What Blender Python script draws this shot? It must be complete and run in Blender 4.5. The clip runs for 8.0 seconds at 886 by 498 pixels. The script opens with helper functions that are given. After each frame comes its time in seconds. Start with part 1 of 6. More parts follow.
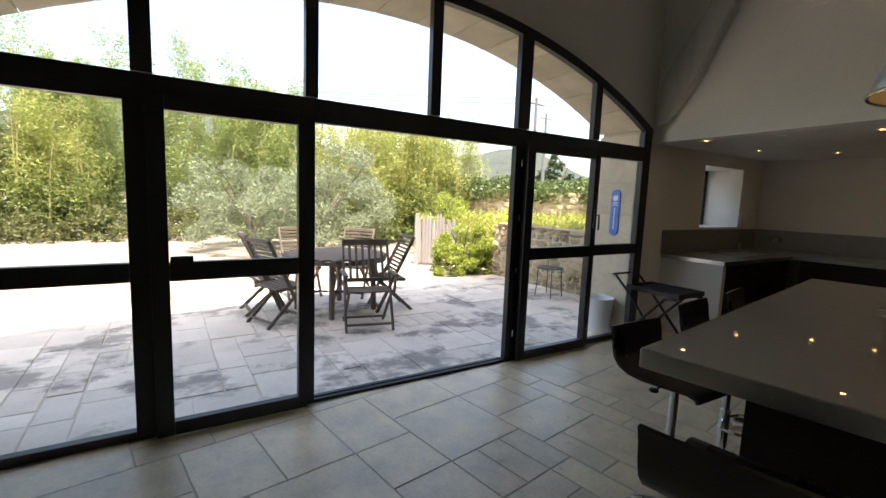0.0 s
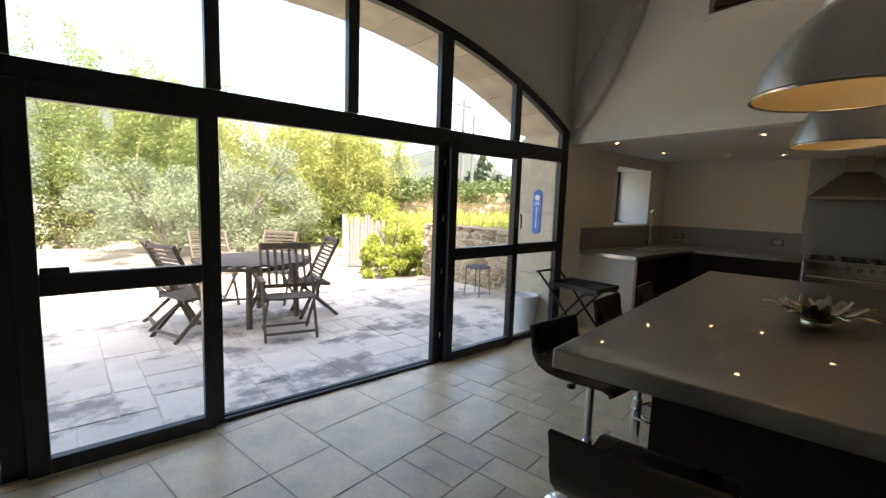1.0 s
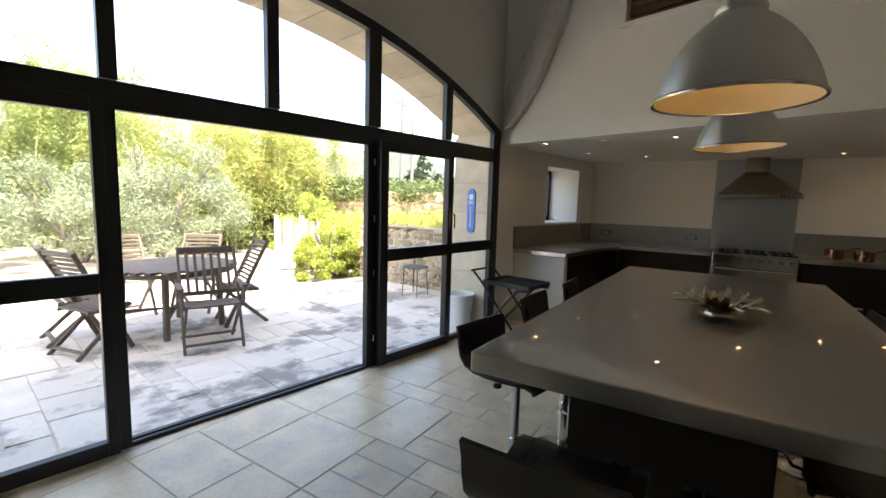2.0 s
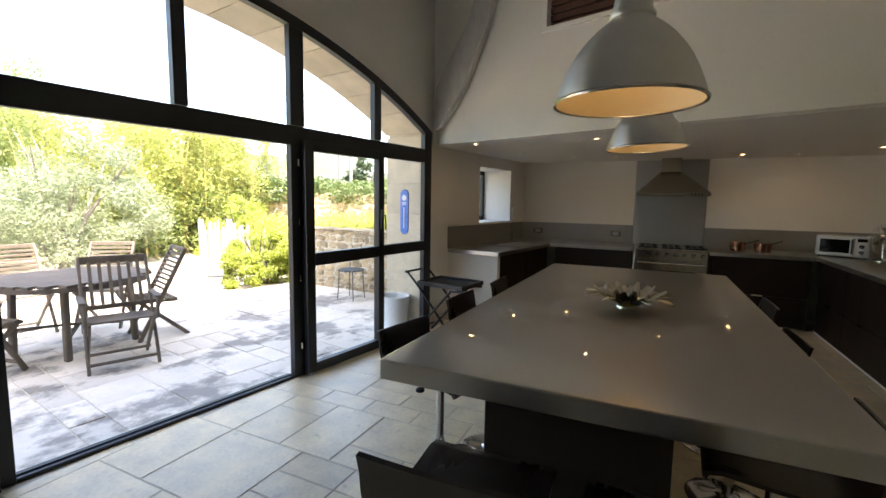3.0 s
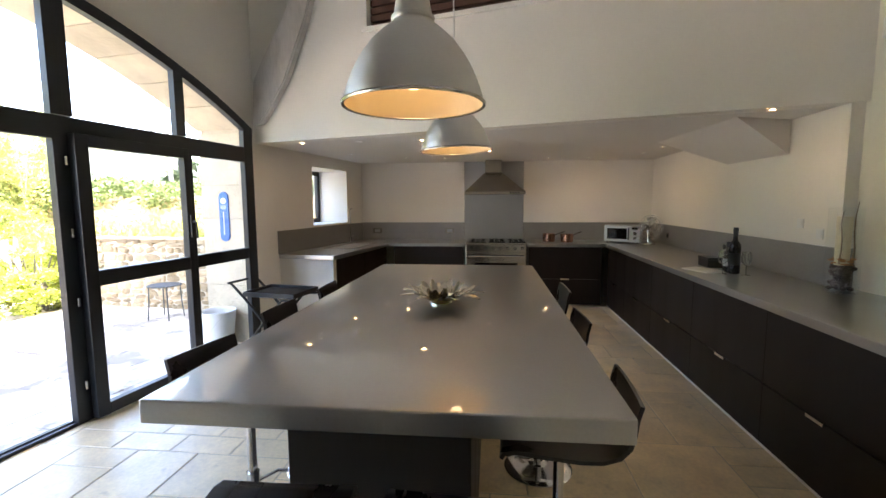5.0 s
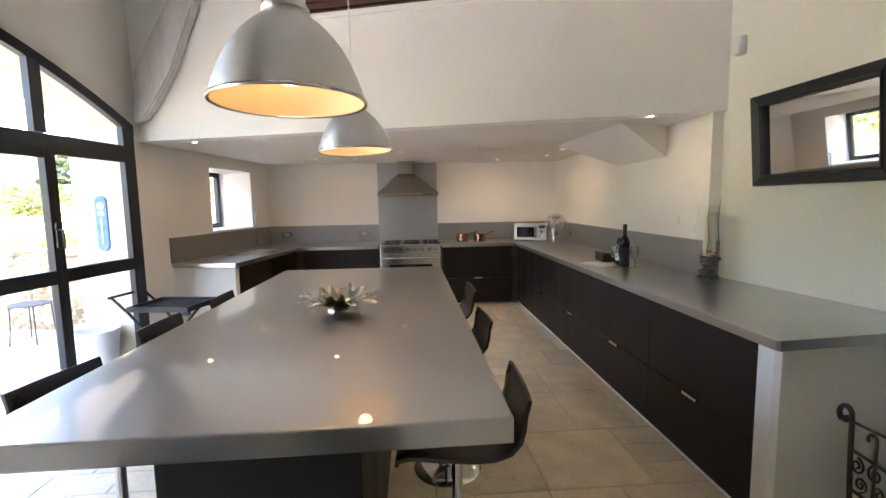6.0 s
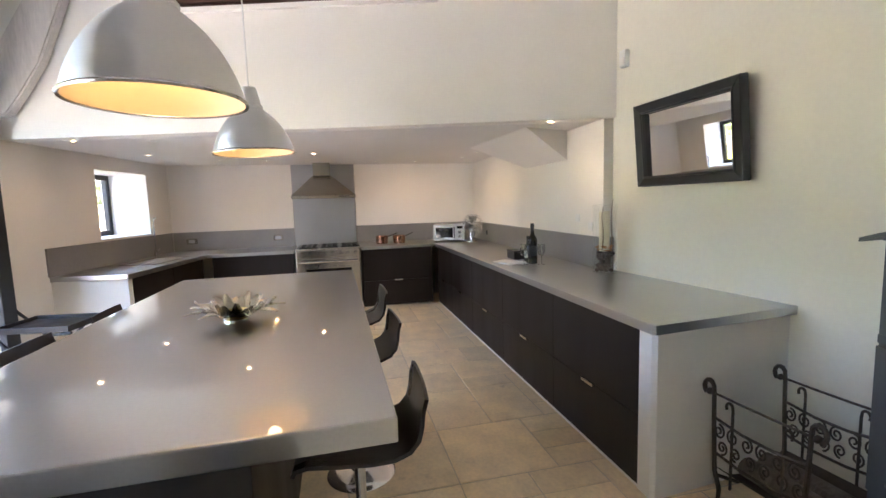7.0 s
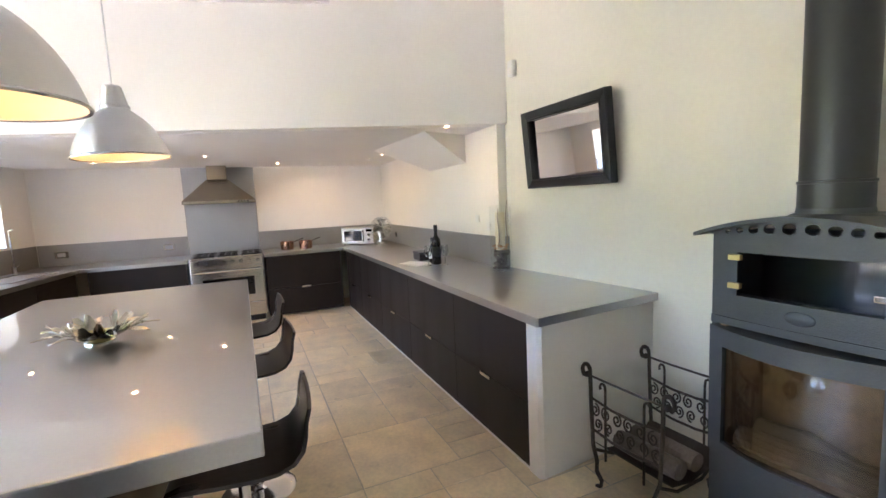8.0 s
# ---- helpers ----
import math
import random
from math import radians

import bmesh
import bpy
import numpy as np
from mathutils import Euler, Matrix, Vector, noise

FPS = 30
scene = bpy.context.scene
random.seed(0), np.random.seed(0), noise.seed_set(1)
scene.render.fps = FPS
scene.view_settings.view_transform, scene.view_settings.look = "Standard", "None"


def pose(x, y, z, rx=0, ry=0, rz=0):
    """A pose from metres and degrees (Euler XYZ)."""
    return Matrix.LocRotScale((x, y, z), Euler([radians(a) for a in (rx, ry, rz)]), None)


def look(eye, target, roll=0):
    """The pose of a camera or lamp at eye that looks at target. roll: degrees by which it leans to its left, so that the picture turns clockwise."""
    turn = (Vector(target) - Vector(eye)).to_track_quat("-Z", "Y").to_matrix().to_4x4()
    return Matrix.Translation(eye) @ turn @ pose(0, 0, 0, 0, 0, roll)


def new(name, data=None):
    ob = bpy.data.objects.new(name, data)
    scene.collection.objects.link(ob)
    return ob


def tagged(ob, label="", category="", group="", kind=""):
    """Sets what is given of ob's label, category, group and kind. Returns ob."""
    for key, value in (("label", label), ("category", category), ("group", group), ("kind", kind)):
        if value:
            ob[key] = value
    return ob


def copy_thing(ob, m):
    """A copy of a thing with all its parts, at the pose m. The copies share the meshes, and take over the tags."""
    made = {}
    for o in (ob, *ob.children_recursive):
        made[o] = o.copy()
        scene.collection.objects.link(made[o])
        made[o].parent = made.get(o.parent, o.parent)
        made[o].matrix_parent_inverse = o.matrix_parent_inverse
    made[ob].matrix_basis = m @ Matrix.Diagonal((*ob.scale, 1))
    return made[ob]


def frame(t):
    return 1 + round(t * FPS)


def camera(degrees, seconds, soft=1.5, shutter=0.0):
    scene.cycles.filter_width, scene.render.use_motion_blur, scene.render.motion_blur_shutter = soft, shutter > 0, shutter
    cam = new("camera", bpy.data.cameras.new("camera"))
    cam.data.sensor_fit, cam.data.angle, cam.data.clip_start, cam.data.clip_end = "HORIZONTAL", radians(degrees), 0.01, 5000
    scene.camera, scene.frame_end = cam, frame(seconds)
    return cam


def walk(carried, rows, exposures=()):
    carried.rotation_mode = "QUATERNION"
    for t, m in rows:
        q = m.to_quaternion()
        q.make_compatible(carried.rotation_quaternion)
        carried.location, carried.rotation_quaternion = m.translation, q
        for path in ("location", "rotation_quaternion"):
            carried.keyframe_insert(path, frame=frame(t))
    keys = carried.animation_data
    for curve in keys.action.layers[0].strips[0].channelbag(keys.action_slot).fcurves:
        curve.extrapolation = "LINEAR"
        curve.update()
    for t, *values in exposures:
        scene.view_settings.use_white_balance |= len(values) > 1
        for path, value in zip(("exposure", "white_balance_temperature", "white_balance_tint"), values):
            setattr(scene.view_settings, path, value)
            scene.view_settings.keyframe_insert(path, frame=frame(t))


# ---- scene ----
cam = camera(90.0, 8.0)
PATH = [
    (0, (-0.001, -0.046, 1.556), (1.303, 1.452, 1.318), 2.2),
    (0.5, (0.059, -0.040, 1.560), (1.478, 1.350, 1.326), 2.1),
    (1, (0.115, -0.039, 1.557), (1.631, 1.245, 1.332), 1.9),
    (1.5, (0.161, -0.050, 1.561), (1.761, 1.129, 1.338), 1.8),
    (3, (0.305, -0.157, 1.571), (2.1, 0.697, 1.358), 0.9),
    (3.5, (0.337, -0.193, 1.572), (2.192, 0.526, 1.363), 0.6),
    (4, (0.368, -0.215, 1.574), (2.275, 0.351, 1.367), 0.3),
    (4.5, (0.395, -0.255, 1.58), (2.344, 0.140, 1.371), -0.0),
    (6, (0.467, -0.422, 1.582), (2.452, -0.555, 1.375), -1.0),
    (6.5, (0.458, -0.472, 1.585), (2.425, -0.766, 1.376), -1.4),
    (7, (0.435, -0.531, 1.585), (2.371, -0.989, 1.376), -1.7),
    (7.5, (0.405, -0.588, 1.594), (2.288, -1.228, 1.378), -2.2),
    (8, (0.359, -0.649, 1.598), (2.176, -1.454, 1.38), -2.7),
]
EXPOSURES = [(0.0, 2.09, 7300, 12), (1.0, 2.55, 7300, 12), (1.7, 2.84, 7200, 12), (3.0, 3.17, 7150, 12), (4.5, 3.80, 6950, 14), (6.0, 4.76, 6550, 18), (7.0, 5.06, 6380, 20), (8.0, 5.40, 6200, 20)]
walk(cam, [(t, look(eye, target, roll)) for t, eye, target, roll in PATH], EXPOSURES)

# ---- light ----
GLASS_TURN = -8.8
GLASS_AT = (3.112, 2.685)
GLASS = pose(GLASS_AT[0], GLASS_AT[1], 0, 0, 0, GLASS_TURN)
SUN_HIGH = radians(68.5)
sun_way = GLASS.to_3x3() @ Vector((0.10, math.cos(SUN_HIGH), -math.sin(SUN_HIGH)))
world = bpy.data.worlds.new("sky")
scene.world = world
world.use_nodes = True
wn = world.node_tree.nodes
sky = wn.new("ShaderNodeTexSky")
sky.sky_type = "NISHITA"
sky.sun_disc = False
sky.sun_elevation = SUN_HIGH
sky.sun_rotation = math.atan2(-sun_way.x, -sun_way.y)
sky.dust_density = 2.5
wn["Background"].inputs["Strength"].default_value = 0.15
world.node_tree.links.new(sky.outputs["Color"], wn["Background"].inputs["Color"])
sun = new("sun", bpy.data.lights.new("sun", "SUN"))
sun.data.energy, sun.data.angle, sun.data.color = 3.2, radians(0.53), (1.0, 0.95, 0.86)
sun.matrix_world = look((0, 0, 12), Vector((0, 0, 12)) + sun_way)


# ---- materials ----
def material(name, color, rough=0.6, metal=0.0, spread=0.12, scale=6.0, fine=60.0, bump=0.15, per_object=0.0, second=None,
             stretch=(1, 1, 1), stain=None, stain_scale=1.2, stain_at=(0.5, 0.65), depth=0.004, per_island=0.0, rough_spread=0.12, coat=0.0, stain_over=None, specular=0.5):
    """A surface with two scales of variation, fine relief and optional stains."""
    m = bpy.data.materials.new(name)
    m.use_nodes = True
    nodes, links = m.node_tree.nodes, m.node_tree.links
    b = nodes["Principled BSDF"]
    b.inputs["Metallic"].default_value = metal
    b.inputs["Specular IOR Level"].default_value = specular
    b.inputs["Coat Weight"].default_value, b.inputs["Coat Roughness"].default_value = coat, 0.02
    b.inputs["Coat IOR"].default_value = 1.65
    coord = nodes.new("ShaderNodeTexCoord")
    mapping = nodes.new("ShaderNodeMapping")
    mapping.inputs["Scale"].default_value = stretch
    links.new(coord.outputs["Object"], mapping.inputs["Vector"])
    info = nodes.new("ShaderNodeObjectInfo")
    if per_object:
        shift = nodes.new("ShaderNodeVectorMath")
        shift.operation = "MULTIPLY_ADD"
        links.new(info.outputs["Random"], shift.inputs[0])
        shift.inputs[1].default_value = (37.0, 53.0, 71.0)
        links.new(mapping.outputs["Vector"], shift.inputs[2])
        vec = shift.outputs["Vector"]
    else:
        vec = mapping.outputs["Vector"]

    def tex(s, detail):
        n = nodes.new("ShaderNodeTexNoise")
        n.inputs["Scale"].default_value, n.inputs["Detail"].default_value = s, detail
        links.new(vec, n.inputs["Vector"])
        return n.outputs["Fac"]

    big, small = tex(scale, 5.0), tex(fine, 3.0)
    ramp = nodes.new("ShaderNodeValToRGB")
    lo = [max(0.0, c * (1 - spread)) for c in (second or color)]
    hi = [min(1.0, c * (1 + spread)) for c in color]
    ramp.color_ramp.elements[0].color, ramp.color_ramp.elements[1].color = (*lo, 1), (*hi, 1)
    ramp.color_ramp.elements[0].position, ramp.color_ramp.elements[1].position = 0.3, 0.72
    mixed = nodes.new("ShaderNodeMath")
    mixed.operation = "MULTIPLY_ADD"
    links.new(small, mixed.inputs[0])
    mixed.inputs[1].default_value = 0.35
    add = nodes.new("ShaderNodeMath")
    add.operation = "MULTIPLY"
    links.new(big, add.inputs[0])
    add.inputs[1].default_value = 0.65
    links.new(add.outputs[0], mixed.inputs[2])
    links.new(mixed.outputs[0], ramp.inputs["Fac"])
    out = ramp.outputs["Color"]
    if stain:
        s = tex(stain_scale, 7.0)
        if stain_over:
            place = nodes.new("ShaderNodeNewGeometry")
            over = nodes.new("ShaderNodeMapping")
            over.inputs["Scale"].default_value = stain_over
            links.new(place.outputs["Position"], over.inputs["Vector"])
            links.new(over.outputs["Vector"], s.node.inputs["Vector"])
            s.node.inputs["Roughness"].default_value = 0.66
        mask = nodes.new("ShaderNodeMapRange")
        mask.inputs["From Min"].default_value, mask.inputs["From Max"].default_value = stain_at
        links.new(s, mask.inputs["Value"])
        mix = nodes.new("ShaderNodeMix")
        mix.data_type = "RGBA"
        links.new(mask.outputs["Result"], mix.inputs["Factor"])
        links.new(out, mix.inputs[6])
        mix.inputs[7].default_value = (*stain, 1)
        out = mix.outputs[2]
    if per_object or per_island:
        hue = nodes.new("ShaderNodeHueSaturation")
        amount = per_object or per_island
        value = nodes.new("ShaderNodeMapRange")
        value.inputs["To Min"].default_value, value.inputs["To Max"].default_value = 1 - amount, 1 + amount
        if per_island:
            geo = nodes.new("ShaderNodeNewGeometry")
            links.new(geo.outputs["Random Per Island"], value.inputs["Value"])
        else:
            links.new(info.outputs["Random"], value.inputs["Value"])
        links.new(value.outputs["Result"], hue.inputs["Value"])
        links.new(out, hue.inputs["Color"])
        out = hue.outputs["Color"]
    links.new(out, b.inputs["Base Color"])
    r = nodes.new("ShaderNodeMapRange")
    r.inputs["To Min"].default_value, r.inputs["To Max"].default_value = max(0.02, rough - rough_spread), min(1, rough + rough_spread)
    links.new(big, r.inputs["Value"])
    links.new(r.outputs["Result"], b.inputs["Roughness"])
    if bump:
        bp = nodes.new("ShaderNodeBump")
        bp.inputs["Strength"].default_value, bp.inputs["Distance"].default_value = bump, depth
        links.new(small, bp.inputs["Height"])
        links.new(bp.outputs["Normal"], b.inputs["Normal"])
    return m


def glass_material(name, tint=(0.97, 0.985, 0.98), rough=0.0, gloss=1.0):
    """Thin clear pane: light passes, with a faint reflection."""
    m = bpy.data.materials.new(name)
    m.use_nodes = True
    nodes, links = m.node_tree.nodes, m.node_tree.links
    nodes.remove(nodes["Principled BSDF"])
    t, g = nodes.new("ShaderNodeBsdfTransparent"), nodes.new("ShaderNodeBsdfGlossy")
    t.inputs["Color"].default_value = (*tint, 1)
    g.inputs["Roughness"].default_value = rough
    f = nodes.new("ShaderNodeLayerWeight")
    f.inputs["Blend"].default_value = 0.5
    power = nodes.new("ShaderNodeMath")
    power.operation = "POWER"
    links.new(f.outputs["Facing"], power.inputs[0])
    power.inputs[1].default_value = 4.0
    amount = nodes.new("ShaderNodeMath")
    amount.operation = "MULTIPLY_ADD"
    links.new(power.outputs[0], amount.inputs[0])
    amount.inputs[1].default_value, amount.inputs[2].default_value = 0.75 * gloss, 0.045 * gloss
    mix = nodes.new("ShaderNodeMixShader")
    links.new(amount.outputs[0], mix.inputs["Fac"])
    links.new(t.outputs[0], mix.inputs[1])
    links.new(g.outputs[0], mix.inputs[2])
    links.new(mix.outputs[0], nodes["Material Output"].inputs["Surface"])
    return m


def glow(name, color, strength):
    m = bpy.data.materials.new(name)
    m.use_nodes = True
    b = m.node_tree.nodes["Principled BSDF"]
    b.inputs["Base Color"].default_value = (*color, 1)
    b.inputs["Emission Color"].default_value, b.inputs["Emission Strength"].default_value = (*color, 1), strength
    return m


def leaf_material(name, color, second, through_it=0.35):
    """Leaves: colour varies leaf by leaf, and part of the light passes through."""
    m = bpy.data.materials.new(name)
    m.use_nodes = True
    nodes, links = m.node_tree.nodes, m.node_tree.links
    b = nodes["Principled BSDF"]
    b.inputs["Roughness"].default_value = 0.5
    geo = nodes.new("ShaderNodeNewGeometry")
    ramp = nodes.new("ShaderNodeValToRGB")
    ramp.color_ramp.elements[0].color, ramp.color_ramp.elements[1].color = (*second, 1), (*color, 1)
    links.new(geo.outputs["Random Per Island"], ramp.inputs["Fac"])
    links.new(ramp.outputs["Color"], b.inputs["Base Color"])
    tr = nodes.new("ShaderNodeBsdfTranslucent")
    links.new(ramp.outputs["Color"], tr.inputs["Color"])
    mix = nodes.new("ShaderNodeMixShader")
    mix.inputs["Fac"].default_value = through_it
    links.new(b.outputs[0], mix.inputs[1])
    links.new(tr.outputs[0], mix.inputs[2])
    links.new(mix.outputs[0], nodes["Material Output"].inputs["Surface"])
    return m


PLASTER = material("white_plaster", (0.845, 0.81, 0.745), 0.85, spread=0.035, scale=1.5, fine=40, bump=0.12, depth=0.003)
PLASTER_WARM = material("cream_plaster", (0.80, 0.765, 0.655), 0.85, spread=0.05, scale=1.1, fine=35, bump=0.15, depth=0.003)
CEILING = material("ceiling_paint", (0.78, 0.75, 0.71), 0.85, spread=0.03, scale=1.2, fine=50, bump=0.08, depth=0.002)
BEAM = material("limewashed_timber", (0.62, 0.58, 0.54), 0.8, spread=0.2, scale=5, fine=45, bump=0.5, stretch=(1, 1, 0.2), depth=0.006)
BLACK = material("black_metal_paint", (0.012, 0.014, 0.018), 0.38, spread=0.2, scale=8, fine=120, bump=0.05)
STEEL = material("brushed_steel", (0.56, 0.55, 0.53), 0.24, 1.0, spread=0.06, scale=4, fine=160, bump=0.03, stretch=(0.25, 1, 1), rough_spread=0.06)
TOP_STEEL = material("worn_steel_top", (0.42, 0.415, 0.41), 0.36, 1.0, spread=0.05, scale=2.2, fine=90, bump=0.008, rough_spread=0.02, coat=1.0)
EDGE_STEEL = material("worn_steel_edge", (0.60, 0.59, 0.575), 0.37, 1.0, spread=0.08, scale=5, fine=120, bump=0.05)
SILVER = material("silver_enamel", (0.42, 0.42, 0.41), 0.42, 0.7, spread=0.05, scale=5, fine=90, bump=0.03)
COUNTER = material("grey_metal_worktop", (0.45, 0.445, 0.435), 0.30, 0.95, spread=0.07, scale=3, fine=70, bump=0.02, rough_spread=0.02, coat=0.5)
UPSTAND = material("grey_zinc_upstand", (0.33, 0.32, 0.305), 0.42, 0.6, spread=0.10, scale=3.5, fine=60, bump=0.05)
SPLASH = material("dull_steel_panel", (0.45, 0.455, 0.46), 0.38, 0.9, spread=0.05, scale=3, fine=90, bump=0.02)
CHROME = material("chrome", (0.75, 0.75, 0.76), 0.12, 1.0, spread=0.03, scale=5, fine=80, bump=0.0, rough_spread=0.04)
WENGE = material("dark_wenge_veneer", (0.014, 0.0085, 0.0068), 0.46, spread=0.35, scale=4, fine=70, bump=0.12, stretch=(1, 1, 0.12), depth=0.001, specular=0.3)
STOOL_WOOD = material("dark_bent_plywood", (0.020, 0.012, 0.010), 0.30, spread=0.3, scale=5, fine=60, bump=0.06, stretch=(1, 0.2, 1))
LIMESTONE = material("limestone_tile", (0.82, 0.67, 0.43), 0.34, spread=0.10, scale=5, fine=45, bump=0.25, per_object=0.10, second=(0.66, 0.54, 0.37),
                     stain=(0.40, 0.33, 0.25), stain_scale=9, stain_at=(0.66, 0.84), depth=0.003)
GROUT = material("grey_grout", (0.52, 0.46, 0.37), 0.9, spread=0.15, scale=8, fine=90, bump=0.2)
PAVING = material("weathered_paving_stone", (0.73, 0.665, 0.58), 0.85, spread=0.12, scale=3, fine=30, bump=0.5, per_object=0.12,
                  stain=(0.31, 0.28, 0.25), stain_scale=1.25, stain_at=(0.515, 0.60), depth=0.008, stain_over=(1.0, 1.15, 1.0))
GRAVEL = material("pale_gravel", (0.37, 0.325, 0.27), 0.95, spread=0.2, scale=1.2, fine=30, bump=0.8, stain=(0.24, 0.205, 0.155), stain_scale=0.9, stain_at=(0.5, 0.7), depth=0.02)
STONE = material("cut_limestone", (0.62, 0.53, 0.39), 0.9, spread=0.14, scale=4, fine=30, bump=0.5, per_object=0.10, depth=0.008, second=(0.55, 0.47, 0.35))
MORTAR = material("lime_mortar", (0.60, 0.53, 0.42), 0.95, spread=0.12, scale=5, fine=50, bump=0.4)
RUBBLE = material("rubble_stone", (0.46, 0.355, 0.225), 0.95, spread=0.25, scale=5, fine=35, bump=0.7, per_object=0.30, depth=0.012)
TEAK = material("greyed_teak", (0.155, 0.125, 0.10), 0.8, spread=0.25, scale=6, fine=60, bump=0.4, stretch=(1, 1, 0.2), depth=0.002)
PALE_WOOD = material("sun_bleached_chestnut", (0.30, 0.27, 0.265), 0.9, spread=0.2, scale=6, fine=60, bump=0.5, stretch=(1, 1, 0.15), per_object=0.12)
SHADE = material("spun_aluminium_shade", (0.70, 0.69, 0.675), 0.36, 1.0, spread=0.05, scale=2, fine=80, bump=0.02, stretch=(1, 1, 5))
spun = SHADE.node_tree
round_ = spun.nodes.new("ShaderNodeTangent")
round_.direction_type, round_.axis = "RADIAL", "Z"
spun.nodes["Principled BSDF"].inputs["Anisotropic"].default_value = 0.85
spun.nodes["Principled BSDF"].inputs["Anisotropic Rotation"].default_value = 0.25
spun.links.new(round_.outputs["Tangent"], spun.nodes["Principled BSDF"].inputs["Tangent"])
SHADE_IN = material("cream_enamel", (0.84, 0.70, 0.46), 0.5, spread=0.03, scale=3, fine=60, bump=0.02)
WHITE = material("white_plastic", (0.80, 0.79, 0.76), 0.45, spread=0.03, scale=4, fine=90, bump=0.03)
IRON = material("wrought_iron", (0.060, 0.043, 0.032), 0.6, 0.4, spread=0.3, scale=12, fine=90, bump=0.3)
CAST = material("grey_cast_iron", (0.076, 0.083, 0.090), 0.5, 0.3, spread=0.15, scale=9, fine=150, bump=0.25)
PIPE = material("grey_flue_enamel", (0.045, 0.048, 0.048), 0.42, 0.4, spread=0.1, scale=5, fine=100, bump=0.08)
COPPER = material("worn_copper", (0.31, 0.165, 0.11), 0.28, 1.0, spread=0.12, scale=8, fine=60, bump=0.05)
BRASS = material("dull_brass", (0.60, 0.45, 0.20), 0.35, 1.0, spread=0.1, scale=9, fine=60, bump=0.05)
LOUVRE = material("red_brown_wood", (0.10, 0.045, 0.03), 0.6, spread=0.25, scale=6, fine=60, bump=0.3, stretch=(0.2, 0.2, 1))
PANE = glass_material("window_pane")
MIRROR = material("mirror_silver", (0.88, 0.88, 0.87), 0.02, 1.0, spread=0.01, scale=3, fine=30, bump=0.0, rough_spread=0.0)
BLACK_GLASS = material("dark_glass", (0.006, 0.006, 0.007), 0.06, spread=0.1, scale=3, fine=30, bump=0.0, rough_spread=0.03)
LIT = glow("lit_bulb", (1.0, 0.70, 0.36), 0.55)
LIT_SPOT = glow("lit_halogen", (1.0, 0.62, 0.28), 6.5)
PETAL_METAL = material("tarnished_silver", (0.55, 0.51, 0.44), 0.22, 1.0, spread=0.25, scale=14, fine=60, bump=0.05, per_object=0.25)
HOOD_STEEL = material("aged_hood_steel", (0.40, 0.375, 0.33), 0.26, 1.0, spread=0.10, scale=3, fine=120, bump=0.03, rough_spread=0.05)
RANGE_STEEL = material("range_steel", (0.52, 0.50, 0.47), 0.17, 1.0, spread=0.07, scale=4, fine=140, bump=0.03, rough_spread=0.05)


# ---- mesh helpers ----
def box(bm, x0, x1, y0, y1, z0, z1, bevel=0.0, m=None):
    made = bmesh.ops.create_cube(bm, size=1.0)
    vs = made["verts"]
    bmesh.ops.scale(bm, vec=(abs(x1 - x0), abs(y1 - y0), abs(z1 - z0)), verts=vs)
    bmesh.ops.translate(bm, vec=((x0 + x1) / 2, (y0 + y1) / 2, (z0 + z1) / 2), verts=vs)
    if bevel:
        es = list({e for v in vs for e in v.link_edges})
        got = bmesh.ops.bevel(bm, geom=es, offset=bevel, segments=2, affect="EDGES", profile=0.6)
        vs = list({v for f in got["faces"] for v in f.verts} | {v for v in vs if v.is_valid})
    if m is not None:
        bmesh.ops.transform(bm, matrix=m, verts=vs)
    return vs


def cyl(bm, a, b, r, seg=16, r2=None, caps=True):
    a, b = Vector(a), Vector(b)
    way = b - a
    m = Matrix.Translation((a + b) / 2) @ way.to_track_quat("Z", "Y").to_matrix().to_4x4()
    return bmesh.ops.create_cone(bm, cap_ends=caps, segments=seg, radius1=r, radius2=r if r2 is None else r2, depth=way.length, matrix=m)["verts"]


def lathe(bm, profile, seg=32, at=(0, 0, 0)):
    """Turns (radius, height) pairs round the z axis."""
    rings = []
    for r, z in profile:
        if r < 1e-5:
            rings.append([bm.verts.new((at[0], at[1], at[2] + z))])
        else:
            rings.append([bm.verts.new((at[0] + r * math.cos(k * math.tau / seg), at[1] + r * math.sin(k * math.tau / seg), at[2] + z)) for k in range(seg)])
    for a, b in zip(rings, rings[1:]):
        for k in range(seg):
            q = [a[k % len(a)], a[(k + 1) % len(a)], b[(k + 1) % len(b)], b[k % len(b)]]
            q = list(dict.fromkeys(q))
            if len(q) > 2:
                bm.faces.new(q)


def tube(bm, points, r, seg=8, closed=False):
    """A round bar through the points."""
    pts = [Vector(p) for p in points]
    rings = []
    side = None
    for i, p in enumerate(pts):
        way = (pts[min(i + 1, len(pts) - 1)] - pts[max(i - 1, 0)]).normalized()
        if side is None:
            side = way.orthogonal().normalized()
        side = (side - way * side.dot(way)).normalized()
        other = way.cross(side)
        rr = r[i] if isinstance(r, (list, tuple)) else r
        rings.append([bm.verts.new(p + rr * (math.cos(k * math.tau / seg) * side + math.sin(k * math.tau / seg) * other)) for k in range(seg)])
    for a, b in zip(rings, rings[1:]):
        for k in range(seg):
            bm.faces.new((a[k], a[(k + 1) % seg], b[(k + 1) % seg], b[k]))
    if not closed:
        bm.faces.new(rings[0][::-1])
        bm.faces.new(rings[-1])


